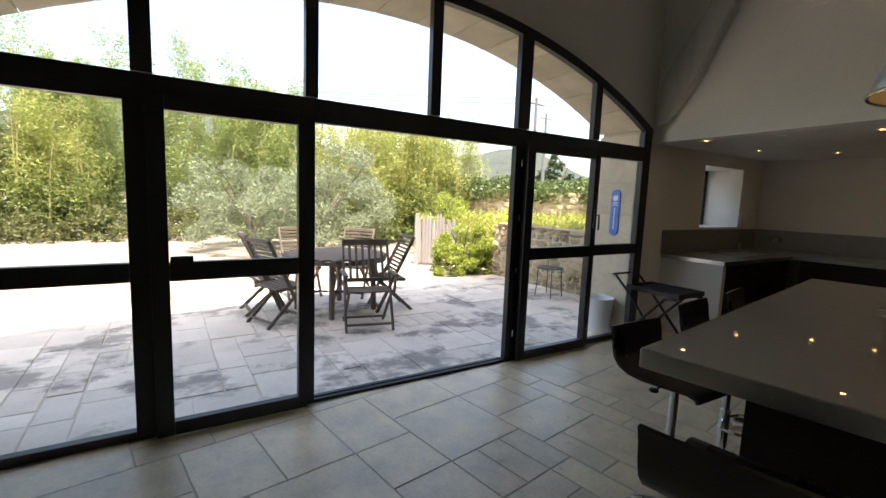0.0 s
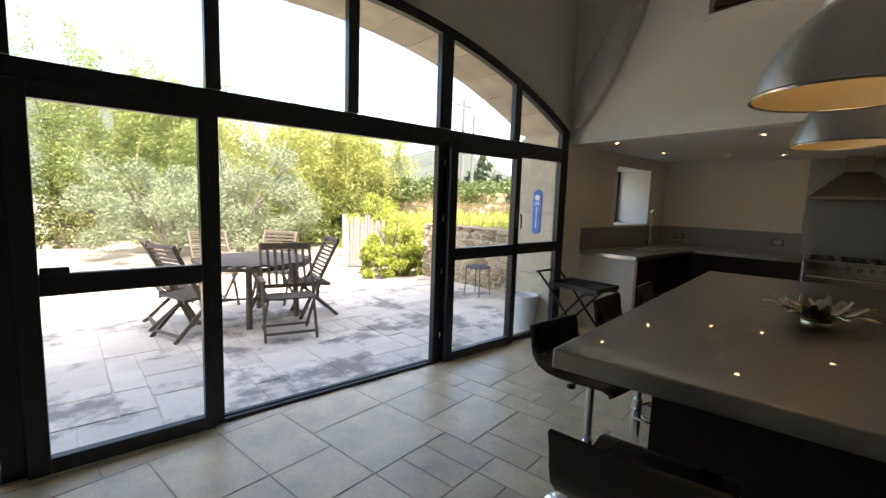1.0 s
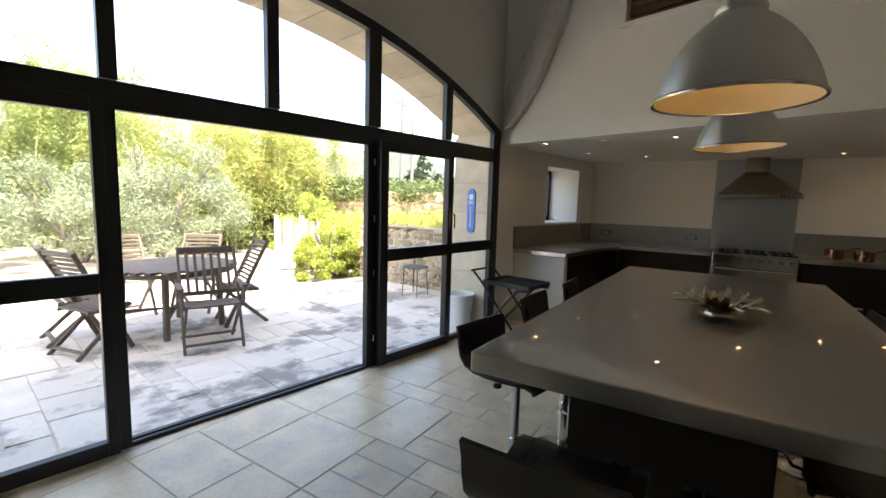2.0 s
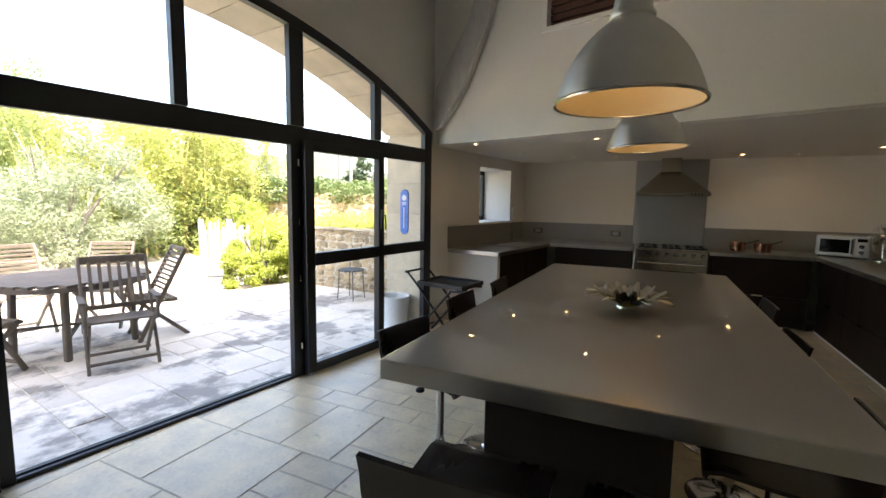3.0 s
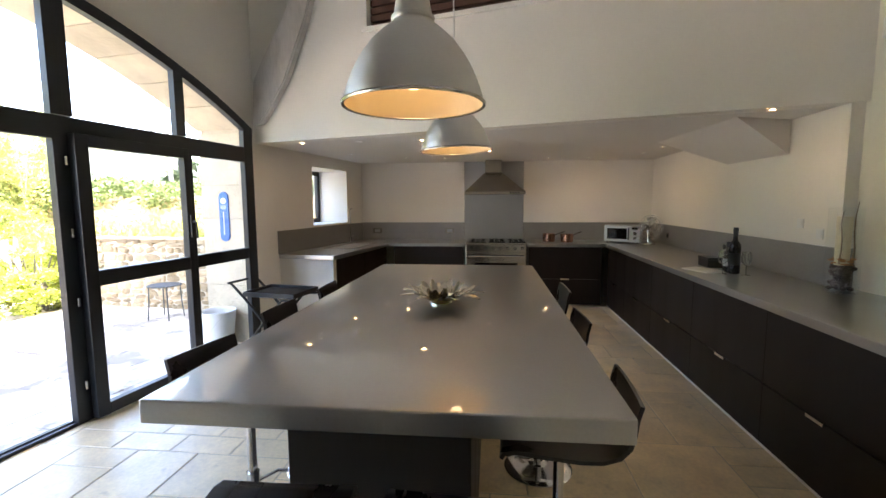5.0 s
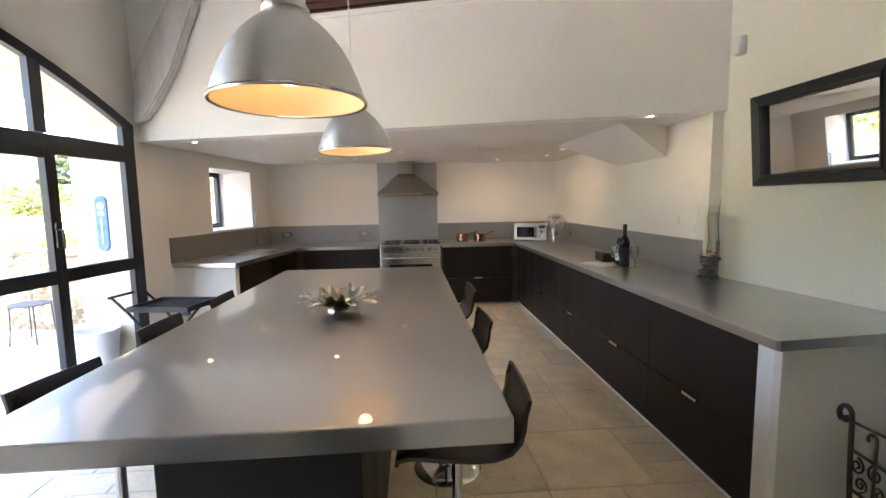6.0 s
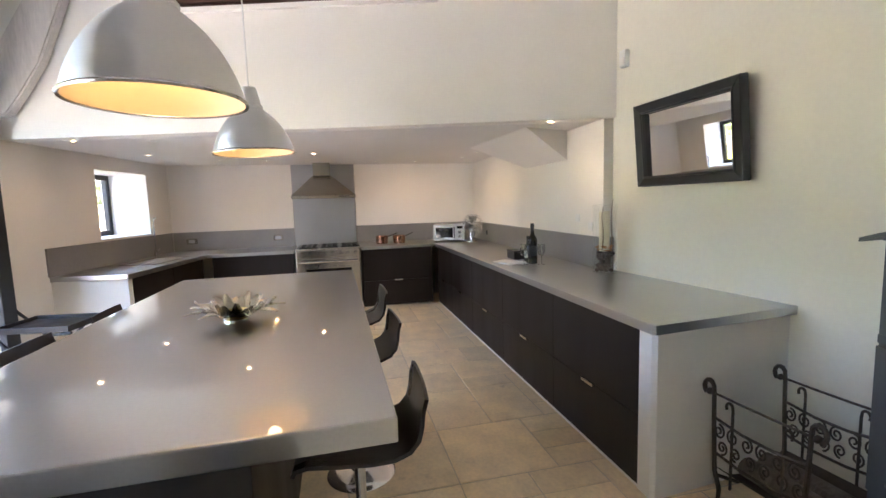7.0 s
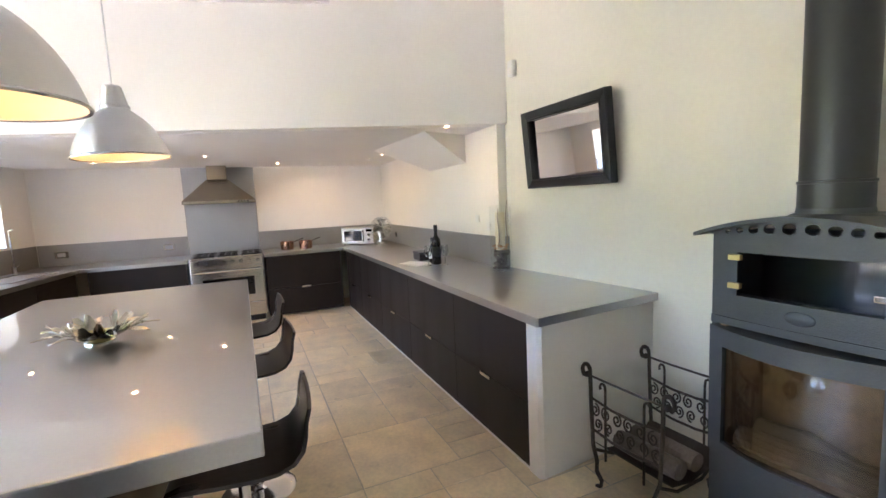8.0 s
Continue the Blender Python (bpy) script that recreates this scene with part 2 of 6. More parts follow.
def prism(bm, poly, z0, z1, bevel=0.0):
    """A flat polygon, given as (x, y), raised from z0 to z1."""
    low = [bm.verts.new((x, y, z0)) for x, y in poly]
    high = [bm.verts.new((x, y, z1)) for x, y in poly]
    n = len(poly)
    fs = [bm.faces.new(low[::-1]), bm.faces.new(high)]
    fs += [bm.faces.new((low[k], low[(k + 1) % n], high[(k + 1) % n], high[k])) for k in range(n)]
    bmesh.ops.recalc_face_normals(bm, faces=fs)
    if bevel:
        es = list({e for f in fs for e in f.edges})
        bmesh.ops.bevel(bm, geom=es, offset=bevel, segments=2, affect="EDGES", profile=0.6)


def sheet(bm, rows, thick):
    """A curved sheet through rows of points, given a thickness along its normals."""
    grid = [[bm.verts.new(p) for p in row] for row in rows]
    fs = [bm.faces.new((a[k], a[k + 1], b[k + 1], b[k])) for a, b in zip(grid, grid[1:]) for k in range(len(a) - 1)]
    bmesh.ops.recalc_face_normals(bm, faces=fs)
    bmesh.ops.solidify(bm, geom=fs, thickness=thick)


def finish(name, bm, mat, smooth=26):
    """Mesh data with rounded shading on curves and bevels, and true flats on large faces."""
    bm.normal_update()
    for f in bm.faces:
        f.smooth = bool(smooth)
    if smooth:
        for e in bm.edges:
            if len(e.link_faces) != 2:
                continue
            a = math.degrees(e.calc_face_angle(0.0))
            p, q = sorted(f.calc_area() for f in e.link_faces)
            e.smooth = not (a > smooth or (smooth < 50 and a > 4 and q > 5 * p))
    me = bpy.data.meshes.new(name)
    bm.to_mesh(me)
    bm.free()
    me.materials.append(mat)
    return me


def part(name, bm, mat, parent, label="", smooth=26):
    ob = new(name, finish(name, bm, mat, smooth))
    ob.parent = parent
    if label:
        tagged(ob, label)
    return ob


def thing(name, label, category, m=None, group="", kind=""):
    ob = new(name)
    ob.empty_display_size = 0.1
    if m is not None:
        ob.matrix_world = m
    return tagged(ob, label, category, group, kind)


def single(name, bm, mat, label, category, m=None, group="", kind="", smooth=26):
    ob = new(name, finish(name, bm, mat, smooth))
    if m is not None:
        ob.matrix_world = m
    return tagged(ob, label, category, group, kind)


def one(fn, *a, **k):
    """A bmesh with one helper called on it."""
    bm = bmesh.new()
    fn(bm, *a, **k)
    return bm


# ---- structure ----
def gx(u, w):
    """From along-the-glass and outward metres to the room's x, y."""
    p = GLASS @ Vector((u, w, 0))
    return p.x, p.y


MID, HALF, PEAK, SPRING = -0.8475, 2.9225, 3.15, 2.395
RADIUS = (HALF ** 2 + (PEAK - SPRING) ** 2) / (2 * (PEAK - SPRING))


def arch(u, inset=0.0):
    """Height of the arch line above a place along the glass."""
    r = RADIUS - inset
    return PEAK - RADIUS + math.sqrt(max(0.0, r * r - (u - MID) ** 2))


def arch_line(half, inset, n=40):
    return [(MID + half * (2 * k / n - 1), arch(MID + half * (2 * k / n - 1), inset)) for k in range(n + 1)]


def arch_wall(bm, u0, u1, top, w0, w1, half, inset):
    """A wall with an arched opening down to the floor, between w0 and w1."""
    line = [(MID - half, -0.06)] + arch_line(half, inset) + [(MID + half, -0.06)]
    outer = [(u0, -0.06)] + [(u0 if k == 0 else u1 if k == len(line) - 3 else line[k + 1][0], top) for k in range(len(line) - 2)] + [(u1, -0.06)]
    for w, flip in ((w0, False), (w1, True)):
        a = [bm.verts.new((u, w, z)) for u, z in line]
        b = [bm.verts.new((u, w, z)) for u, z in outer]
        for k in range(len(line) - 1):
            q = (a[k], a[k + 1], b[k + 1], b[k])
            bm.faces.new(q if flip else q[::-1])
    bm.verts.ensure_lookup_table()
    n = len(line)
    f, g = bm.verts[0:n], bm.verts[2 * n:3 * n]
    for k in range(n - 1):
        bm.faces.new((f[k], f[k + 1], g[k + 1], g[k]))
    bmesh.ops.recalc_face_normals(bm, faces=bm.faces)


TOP = 4.9
single("wall_north", one(arch_wall, -6.9, 2.42, TOP, 0.0, 0.07, HALF, 0.0), PLASTER, "white plastered wall round an arched glazed opening", "wall", GLASS, kind="structure")
stone_wall = single("wall_north_outer", one(arch_wall, -7.2, 3.2, TOP, 0.075, 0.60, HALF - 0.035, 0.012), STONE, "pale cut-stone outer wall with a deep arch", "wall", GLASS, kind="structure")

# kitchen side wall beyond the arch, with a small deep window
def holed_wall(bm, x0, x1, z0, z1, y0, y1, hx0, hx1, hz0, hz1):
    """One wall slab with a rectangular opening through it."""
    outer = ((x0, z0), (x1, z0), (x1, z1), (x0, z1))
    inner = ((hx0, hz0), (hx1, hz0), (hx1, hz1), (hx0, hz1))
    o = [[bm.verts.new((x, y, z)) for x, z in outer] for y in (y0, y1)]
    i = [[bm.verts.new((x, y, z)) for x, z in inner] for y in (y0, y1)]
    for k in range(4):
        n = (k + 1) % 4
        for s in (0, 1):
            bm.faces.new((o[s][k], o[s][n], i[s][n], i[s][k]))
        bm.faces.new((o[0][k], o[0][n], o[1][n], o[1][k]))
        bm.faces.new((i[0][k], i[0][n], i[1][n], i[1][k]))
    bmesh.ops.recalc_face_normals(bm, faces=bm.faces)


bm = bmesh.new()
WU0, WU1, WZ0, WZ1 = 3.35, 4.37, 1.27, 2.085
holed_wall(bm, 2.42, 5.4, -0.06, TOP, 0.0, 0.60, WU0, WU1, WZ0, WZ1)
single("wall_northeast", bm, PLASTER, "white plastered kitchen wall with a small deep window", "wall", GLASS, kind="structure")

BACK = 7.98
RIGHT_SLOPE = 0.095


def mirror_wall_y(x):
    return -2.872 + RIGHT_SLOPE * (x - 3.78)


def recess_y(x):
    return -2.772 - 0.030 * (x - 3.85)


single("wall_east", one(prism, [(BACK, -3.6), (BACK + 0.3, -3.6), (BACK + 0.3, 2.4), (BACK, 2.4)], -0.06, TOP), PLASTER, "white plastered back wall of the kitchen", "wall", kind="structure")
single("wall_south", one(prism, [(-3.9, mirror_wall_y(-3.9)), (3.95, mirror_wall_y(3.95)), (3.95, mirror_wall_y(3.95) - 0.4), (-3.9, mirror_wall_y(-3.9) - 0.4)], -0.06, TOP),
       PLASTER_WARM, "cream plastered side wall", "wall", kind="structure")
single("wall_south_recess", one(prism, [(3.85, mirror_wall_y(3.85) + 0.003), (3.85, recess_y(3.85)), (BACK - 0.003, recess_y(BACK)), (BACK - 0.003, -3.4), (3.96, -3.4), (3.96, mirror_wall_y(3.96) + 0.003)], 0.0, 2.251),
       PLASTER, "white plastered wall behind the worktop, standing proud", "wall", kind="structure")
single("wall_west", one(box, -4.2, -3.9, -4.4, 4.2, -0.06, TOP), PLASTER, "white plastered end wall", "wall", kind="structure")
single("ceiling", one(box, -4.2, 8.3, -4.4, 4.3, TOP, TOP + 0.2), CEILING, "white high ceiling", "ceiling", kind="structure")

# mezzanine front and the low kitchen ceiling
LOW = 2.255
B0, B1 = (5.26, 2.34), (3.795, -2.955)
single("ceiling_low", one(prism, [(B0[0] + 0.142, B0[1] - 0.02), (B1[0] + 0.142, B1[1] - 0.1), (BACK - 0.002, -3.4), (BACK - 0.002, 1.93)], LOW, LOW + 0.12), CEILING, "low white kitchen ceiling with recessed spots", "ceiling", kind="structure")
bway = (Vector((*B0, 0)) - Vector((*B1, 0))).normalized()
blen = (Vector((*B0, 0)) - Vector((*B1, 0))).length
FACE = Matrix.Translation((*B1, 0)) @ Matrix(((bway.x, -bway.y, 0), (bway.y, bway.x, 0), (0, 0, 1))).to_4x4()
# along the face: 0 at the side wall, blen at the arch wall; +y of the frame points to the room
V0, V1, VZ0, VZ1 = 1.62, 4.02, 3.29, 3.80
bm = bmesh.new()
holed_wall(bm, -0.05, blen + 0.05, LOW, TOP, -0.14, 0.0, V0, V1, VZ0, VZ1)
single("wall_mezzanine", bm, PLASTER, "white plastered mezzanine front with a shuttered opening", "wall", FACE, kind="structure")
ground = single("ground", one(box, -60, 90, -40, 110, -0.5, -0.09), GRAVEL, "pale gravel yard in bright sun", "ground", kind="structure")
floor_ = single("floor", one(prism, [gx(-7, 0.02), gx(5.4, 0.02), (8.1, -3.6), (-4.1, -4.4)], -0.06, -0.0035), GROUT, "limestone floor laid in a mixed pattern with grey joints", "floor", kind="structure")
terrace = single("terrace", one(box, -7.0, 6.0, 0.02, 3.9, -0.12, -0.038), MORTAR, "weathered stone terrace", "pavement", GLASS, kind="structure")

# ---- the arched glazing ----
glazing = thing("window_1", "black steel arched glazing with doors standing open", "window", GLASS, kind="structure")
FW0, FW1 = -0.05, 0.012


def bar(name, u0, u1, z0, z1, w0=FW0, w1=FW1, parent=None):
    return part(name, one(box, u0, u1, w0, w1, z0, z1, 0.006), BLACK, parent or glazing)


def mullion(u0, u1, z0):
    bm = bmesh.new()
    z = min(arch(u0, 0.05), arch(u1, 0.05))
    box(bm, u0, u1, FW0 + 0.002, FW1 - 0.002, z0, z)
    part("mullion", bm, BLACK, glazing)


bm = bmesh.new()
n = 48
for k in range(n):
    ua, ub = MID - HALF + 2 * HALF * k / n, MID - HALF + 2 * HALF * (k + 1) / n
    qs = [bm.verts.new(p) for w in (FW0, FW1) for p in ((ua, w, arch(ua, 0.085)), (ub, w, arch(ub, 0.085)), (ub, w, arch(ub)), (ua, w, arch(ua)))]
    for f in ((0, 1, 2, 3), (7, 6, 5, 4), (0, 4, 5, 1), (3, 2, 6, 7)):
        bm.faces.new([qs[i] for i in f])
bmesh.ops.remove_doubles(bm, verts=bm.verts, dist=1e-4)
bmesh.ops.recalc_face_normals(bm, faces=bm.faces)
part("arch_rail", bm, BLACK, glazing)
R_END, L_END = MID + HALF, MID - HALF
bar("end_post", R_END - 0.14, R_END - 0.004, 0.0, 2.36)
bar("end_post", L_END + 0.004, L_END + 0.14, 0.0, 2.36)
bar("transom", L_END + 0.14, R_END - 0.14, 2.025, 2.185)
UPPER = [(-2.80, -2.695), (-1.828, -1.742), (-0.85, -0.76), (0.062, 0.202), (1.075, 1.175)]
for a, b in UPPER:
    mullion(a, b, 2.19)
bar("post", -2.845, -2.69, 0.0, 2.035)
bar("post", -1.845, -1.762, 0.0, 2.035)
bar("post", 0.055, 0.205, 0.0, 2.035)
bar("post", 1.125, 1.225, 0.0, 2.035)
# fixed lower lights: rail and sill
for a, b in ((L_END + 0.14, -2.845), (1.225, R_END - 0.14)):
    bar("mid_rail", a, b, 0.98, 1.095)
    bar("sill", a, b, 0.0, 0.055)
bar("threshold", -1.762, 0.055, -0.004, 0.022, -0.045, 0.05)
bar("track", -1.762, 0.055, 0.022, 0.032, -0.012, 0.008)
# closed panes
edges = [L_END + 0.1] + [v for p in UPPER for v in p] + [R_END - 0.1]
for a, b in zip(edges[0::2], edges[1::2]):
    bm = bmesh.new()
    us = [a + (b - a) * k / 8 for k in range(9)]
    low = [bm.verts.new((u, 0.004, 2.18)) for u in us]
    high = [bm.verts.new((u, 0.004, max(2.185, arch(u, 0.075)))) for u in us]
    for k in range(8):
        bm.faces.new((low[k], low[k + 1], high[k + 1], high[k]))
    p = part("pane", bm, PANE, glazing, "clear glass")
    p.visible_shadow = False


def pane(parent, u0, u1, z0, z1, w=0.004):
    bm = bmesh.new()
    bm.faces.new([bm.verts.new(p) for p in ((u0, w, z0), (u1, w, z0), (u1, w, z1), (u0, w, z1))])
    p = part("pane", bm, PANE, parent, "clear glass")
    p.visible_shadow = False


for a, b in ((L_END + 0.13, -2.84), (1.215, R_END - 0.13)):
    pane(glazing, a, b, 0.05, 0.99)
    pane(glazing, a, b, 1.09, 2.04)


def leaf(name, u0, u1, label):
    """A glazed steel door leaf standing just inside the frame."""
    d = thing(name, label, "door", GLASS, kind="structure")
    w0, w1 = -0.115, -0.056
    s = 0.095
    for a, b in ((u0, u0 + s), (u1 - s * 0.6, u1)):
        part("stile", one(box, a, b, w0, w1, 0.012, 2.07, 0.006), BLACK, d)
    for a, b in ((0.012, 0.10), (0.985, 1.10), (1.985, 2.07)):
        part("rail", one(box, u0 + s, u1 - s * 0.6, w0, w1, a, b, 0.006), BLACK, d)
    pane(d, u0 + s - 0.01, u1 - s * 0.6 + 0.01, 0.09, 0.99, -0.085)
    pane(d, u0 + s - 0.01, u1 - s * 0.6 + 0.01, 1.09, 1.99, -0.085)
    return d


door_left = leaf("door_1", -2.74, -1.835, "black steel glazed door leaf, shut")
part("lock", one(box, -2.64, -2.52, -0.15, -0.116, 1.10, 1.14, 0.006), BLACK, door_left)
door_right = leaf("door_2", 0.15, 1.125, "black steel glazed door leaf, shut")
bm = bmesh.new()
box(bm, 1.085, 1.115, -0.135, -0.116, 1.28, 1.48, 0.004)
tube(bm, [(1.10, -0.13, 1.42), (1.10, -0.175, 1.42), (1.10, -0.18, 1.34), (1.10, -0.178, 1.27)], 0.009)
part("handle", bm, BLACK, door_right, "black lever handle")
for z in (0.25, 0.86, 1.35, 1.85):
    part("hinge", one(cyl, (0.12, -0.066, z), (0.12, -0.066, z + 0.06), 0.011, 10), STEEL, door_right, "worn steel hinge pin")

# ---- island ----
IZ = 1.087
ISLAND = [(1.414, 0.581), (1.43, -0.645), (3.92, -0.63), (3.92, 0.562)]
island = thing("kitchen_island", "long kitchen island, thick steel top on a dark wooden base", "island")
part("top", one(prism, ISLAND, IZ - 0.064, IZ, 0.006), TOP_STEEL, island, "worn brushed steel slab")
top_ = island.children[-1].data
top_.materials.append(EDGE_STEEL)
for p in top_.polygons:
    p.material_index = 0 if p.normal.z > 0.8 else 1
PED = (1.75, 3.75, -0.25, 0.355)
part("base", one(box, PED[0], PED[1], PED[2], PED[3], 0.0, IZ - 0.064, 0.004), WENGE, island, "dark wenge panels")

# ---- worktops and cabinets ----
CT = 0.953


def wall_n(x, w=0.0):
    """y of the kitchen side wall at x."""
    t = math.radians(GLASS_TURN)
    return GLASS_AT[1] + w / math.cos(t) + (x - GLASS_AT[0]) * math.tan(t)


CF = -0.745
left_poly = [(5.61, wall_n(5.61, -0.004)), (5.50, wall_n(5.50, CF)), (7.22, wall_n(7.22, CF)), (7.22, 0.10), (BACK - 0.004, 0.10), (BACK - 0.004, wall_n(BACK, -0.004))]
bm = bmesh.new()
prism(bm, left_poly, CT - 0.05, CT, 0.004)
worktop_l = thing("worktop", "grey metal worktop with a sink", "worktop")
part("slab", bm, COUNTER, worktop_l)
right_poly = [(2.255, -2.022), (7.22, -2.005), (7.22, -0.855), (BACK - 0.004, -0.855), (BACK - 0.004, recess_y(BACK) + 0.003), (3.855, recess_y(3.855) + 0.003), (3.845, mirror_wall_y(3.845) + 0.003), (2.335, mirror_wall_y(2.335) + 0.003)]
worktop_r = thing("worktop", "long grey metal worktop along the side wall", "worktop")
part("slab", one(prism, right_poly, CT - 0.05, CT, 0.004), COUNTER, worktop_r)
part("front_edge", one(box, 2.27, 7.215, -2.0265, -2.019, CT - 0.052, CT - 0.003, 0.002), COUNTER, worktop_r)
part("front_edge", one(prism, [(5.505, wall_n(5.505, CF - 0.004)), (7.21, wall_n(7.21, CF - 0.004)), (7.21, wall_n(7.21, CF + 0.003)), (5.505, wall_n(5.505, CF + 0.003))], CT - 0.052, CT - 0.003, 0.001), COUNTER, worktop_l)
UP = 1.242
th = 0.018
up_l = thing("upstand", "grey metal upstand behind the sink worktop", "upstand")
part("side_panel", one(prism, [(5.60, wall_n(5.60)), (5.60, wall_n(5.60, -th)), (BACK - th, wall_n(BACK - th, -th)), (BACK - th, wall_n(BACK - th))], CT + 0.001, UP, 0.002), UPSTAND, up_l)
part("back_panel", one(box, BACK - th, BACK - 0.002, 0.15, wall_n(BACK - th, -th) - 0.002, CT + 0.001, UP, 0.002), UPSTAND, up_l)
up_r = thing("upstand", "grey metal upstand behind the long worktop", "upstand")
part("back_panel", one(box, BACK - th, BACK - 0.002, recess_y(BACK) + 0.001, -0.84, CT + 0.001, UP, 0.002), UPSTAND, up_r)
part("side_panel", one(prism, [(BACK - th - 0.002, recess_y(BACK) + th), (3.834, recess_y(3.834) + th), (3.834, recess_y(3.834)), (BACK - th - 0.002, recess_y(BACK))], CT + 0.001, UP, 0.002), UPSTAND, up_r)
part("end_panel", one(box, 3.830, 3.848, mirror_wall_y(3.83) + 0.004, recess_y(3.834) - 0.001, CT + 0.001, UP, 0.002), UPSTAND, up_r)
splash = thing("splashback", "dull steel splashback panel behind the cooker", "panel")
part("panel", one(box, BACK - 0.022, BACK - 0.002, -0.832, 0.142, CT + 0.001, LOW - 0.004, 0.002), SPLASH, splash)
for y in (-0.838, 0.142):
    part("edge_trim", one(box, BACK - 0.024, BACK - 0.002, y, y + 0.006, CT + 0.001, LOW - 0.004), STEEL, splash)

# plastered ends
single("wall_end_1", one(prism, [(2.298, -2.072), (2.318, -2.049), (2.41, -2.049), (2.43, mirror_wall_y(2.43)), (2.375, mirror_wall_y(2.375))], 0.0, CT - 0.052), PLASTER, "white plastered worktop end", "wall", kind="structure")
single("wall_end_2", one(prism, [(5.63, wall_n(5.63)), (5.55, wall_n(5.55, CF + 0.03)), (5.62, wall_n(5.62, CF + 0.03)), (5.70, wall_n(5.70))], 0.0, CT - 0.052), PLASTER, "white plastered worktop end", "wall", kind="structure")


def drawer_cabinet(width, m, label, rows=((0.02, 0.408), (0.418, CT - 0.058)), depth=0.5, handle="mid"):
    """A base unit whose front lies on its own y = 0, facing -y."""
    c = thing("drawer_cabinet", label, "cabinet", m, group="kitchen base units")
    part("carcass", one(box, 0.002, width - 0.002, 0.02, depth, 0.02, CT - 0.054), WENGE, c)
    for z0, z1 in rows:
        d = part("drawer_front", one(box, 0.002, width - 0.002, 0.0, 0.019, z0, z1, 0.002), WENGE, c)
    if handle:
        part("handle", one(box, width / 2 - 0.065, width / 2 + 0.065, -0.020, 0.002, 0.402, 0.424, 0.003), CHROME, c, "small steel lip handle")
    return c


for a, b in ((2.412, 3.38), (3.38, 4.42), (4.42, 5.42), (5.42, 6.40), (6.40, 7.25)):
    drawer_cabinet(b - a, pose(b, -2.052, 0, 0, 0, 180), "dark wenge drawer unit under the long worktop", depth=0.6)
drawer_cabinet(1.09, pose(7.25, -0.875, 0, 0, 0, -90), "dark wenge drawer unit beside the cooker", depth=0.6)
drawer_cabinet(1.10, pose(7.25, 1.22, 0, 0, 0, -90), "dark wenge drawer unit beside the cooker", depth=0.6)
for x in (5.63, 6.43):
    drawer_cabinet(0.80, Matrix.Translation((x, wall_n(x, CF + 0.03), 0)) @ pose(0, 0, 0, 0, 0, GLASS_TURN), "dark wenge unit under the sink worktop", depth=0.6)
single("baseboard", one(box, 2.412, 7.26, -2.058, -2.0535, 0.0, 0.018), PLASTER, "pale plinth strip at the foot of the units", "trim", kind="structure")

# ---- cooker hood, cooker ----
hood = thing("cooker_hood", "stainless steel pyramid cooker hood", "hood")
HY0, HY1, HX = -0.815, 0.098, 7.25
bm = bmesh.new()
lo = [bm.verts.new(p) for p in ((HX, HY0, 1.745), (HX, HY1, 1.745), (BACK - 0.025, HY1, 1.745), (BACK - 0.025, HY0, 1.745))]
hi = [bm.verts.new(p) for p in ((7.62, -0.475, 2.05), (7.62, -0.195, 2.05), (BACK - 0.025, -0.195, 2.05), (BACK - 0.025, -0.475, 2.05))]
for k in range(4):
    bm.faces.new((lo[k], lo[(k + 1) % 4], hi[(k + 1) % 4], hi[k]))
bm.faces.new(hi)
bm.faces.new(lo[::-1])
bmesh.ops.recalc_face_normals(bm, faces=bm.faces)
part("canopy", bm, HOOD_STEEL, hood)
part("rim", one(box, HX - 0.004, BACK - 0.024, HY0 - 0.004, HY1 + 0.004, 1.702, 1.744, 0.004), HOOD_STEEL, hood)
part("chimney", one(box, 7.63, BACK - 0.024, -0.465, -0.205, 2.05, LOW - 0.003, 0.003), HOOD_STEEL, hood)
for k in range(4):
    part("button", one(cyl, (HX - 0.012, HY0 + 0.10 + 0.04 * k, 1.722), (HX - 0.003, HY0 + 0.10 + 0.04 * k, 1.722), 0.011, 12), BLACK, hood, "small black button")

cooker = thing("range_cooker", "wide stainless steel range cooker with gas burners", "cooker")
CY0, CY1, CX = -0.845, 0.085, 7.19
part("body", one(box, CX, BACK - 0.03, CY0, CY1, 0.09, 0.945, 0.006), RANGE_STEEL, cooker)
part("plinth", one(box, CX + 0.06, BACK - 0.05, CY0 + 0.03, CY1 - 0.03, 0.0, 0.09), BLACK, cooker)
part("hob", one(box, CX - 0.01, BACK - 0.03, CY0 - 0.003, CY1 + 0.003, 0.946, 0.966, 0.004), RANGE_STEEL, cooker)
for k in range(3):
    y = CY0 + 0.15 + 0.30 * k
    bm = bmesh.new()
    for dy in (-0.12, -0.04, 0.04, 0.12):
        box(bm, CX + 0.06, BACK - 0.10, y + dy - 0.008, y + dy + 0.008, 0.969, 0.979)
    for dx in (0.06, 0.33, 0.62):
        box(bm, CX + dx, CX + dx + 0.014, y - 0.128, y + 0.128, 0.967, 0.978)
    part("pan_support", bm, BLACK, cooker, "black cast pan support")
    for dx in (0.20, 0.47):
        part("burner", one(cyl, (CX + dx, y, 0.967), (CX + dx, y, 0.978), 0.045, 16), BLACK, cooker, "black gas burner")
part("control_panel", one(box, CX - 0.016, CX, CY0 + 0.01, CY1 - 0.01, 0.83, 0.94, 0.003), RANGE_STEEL, cooker)
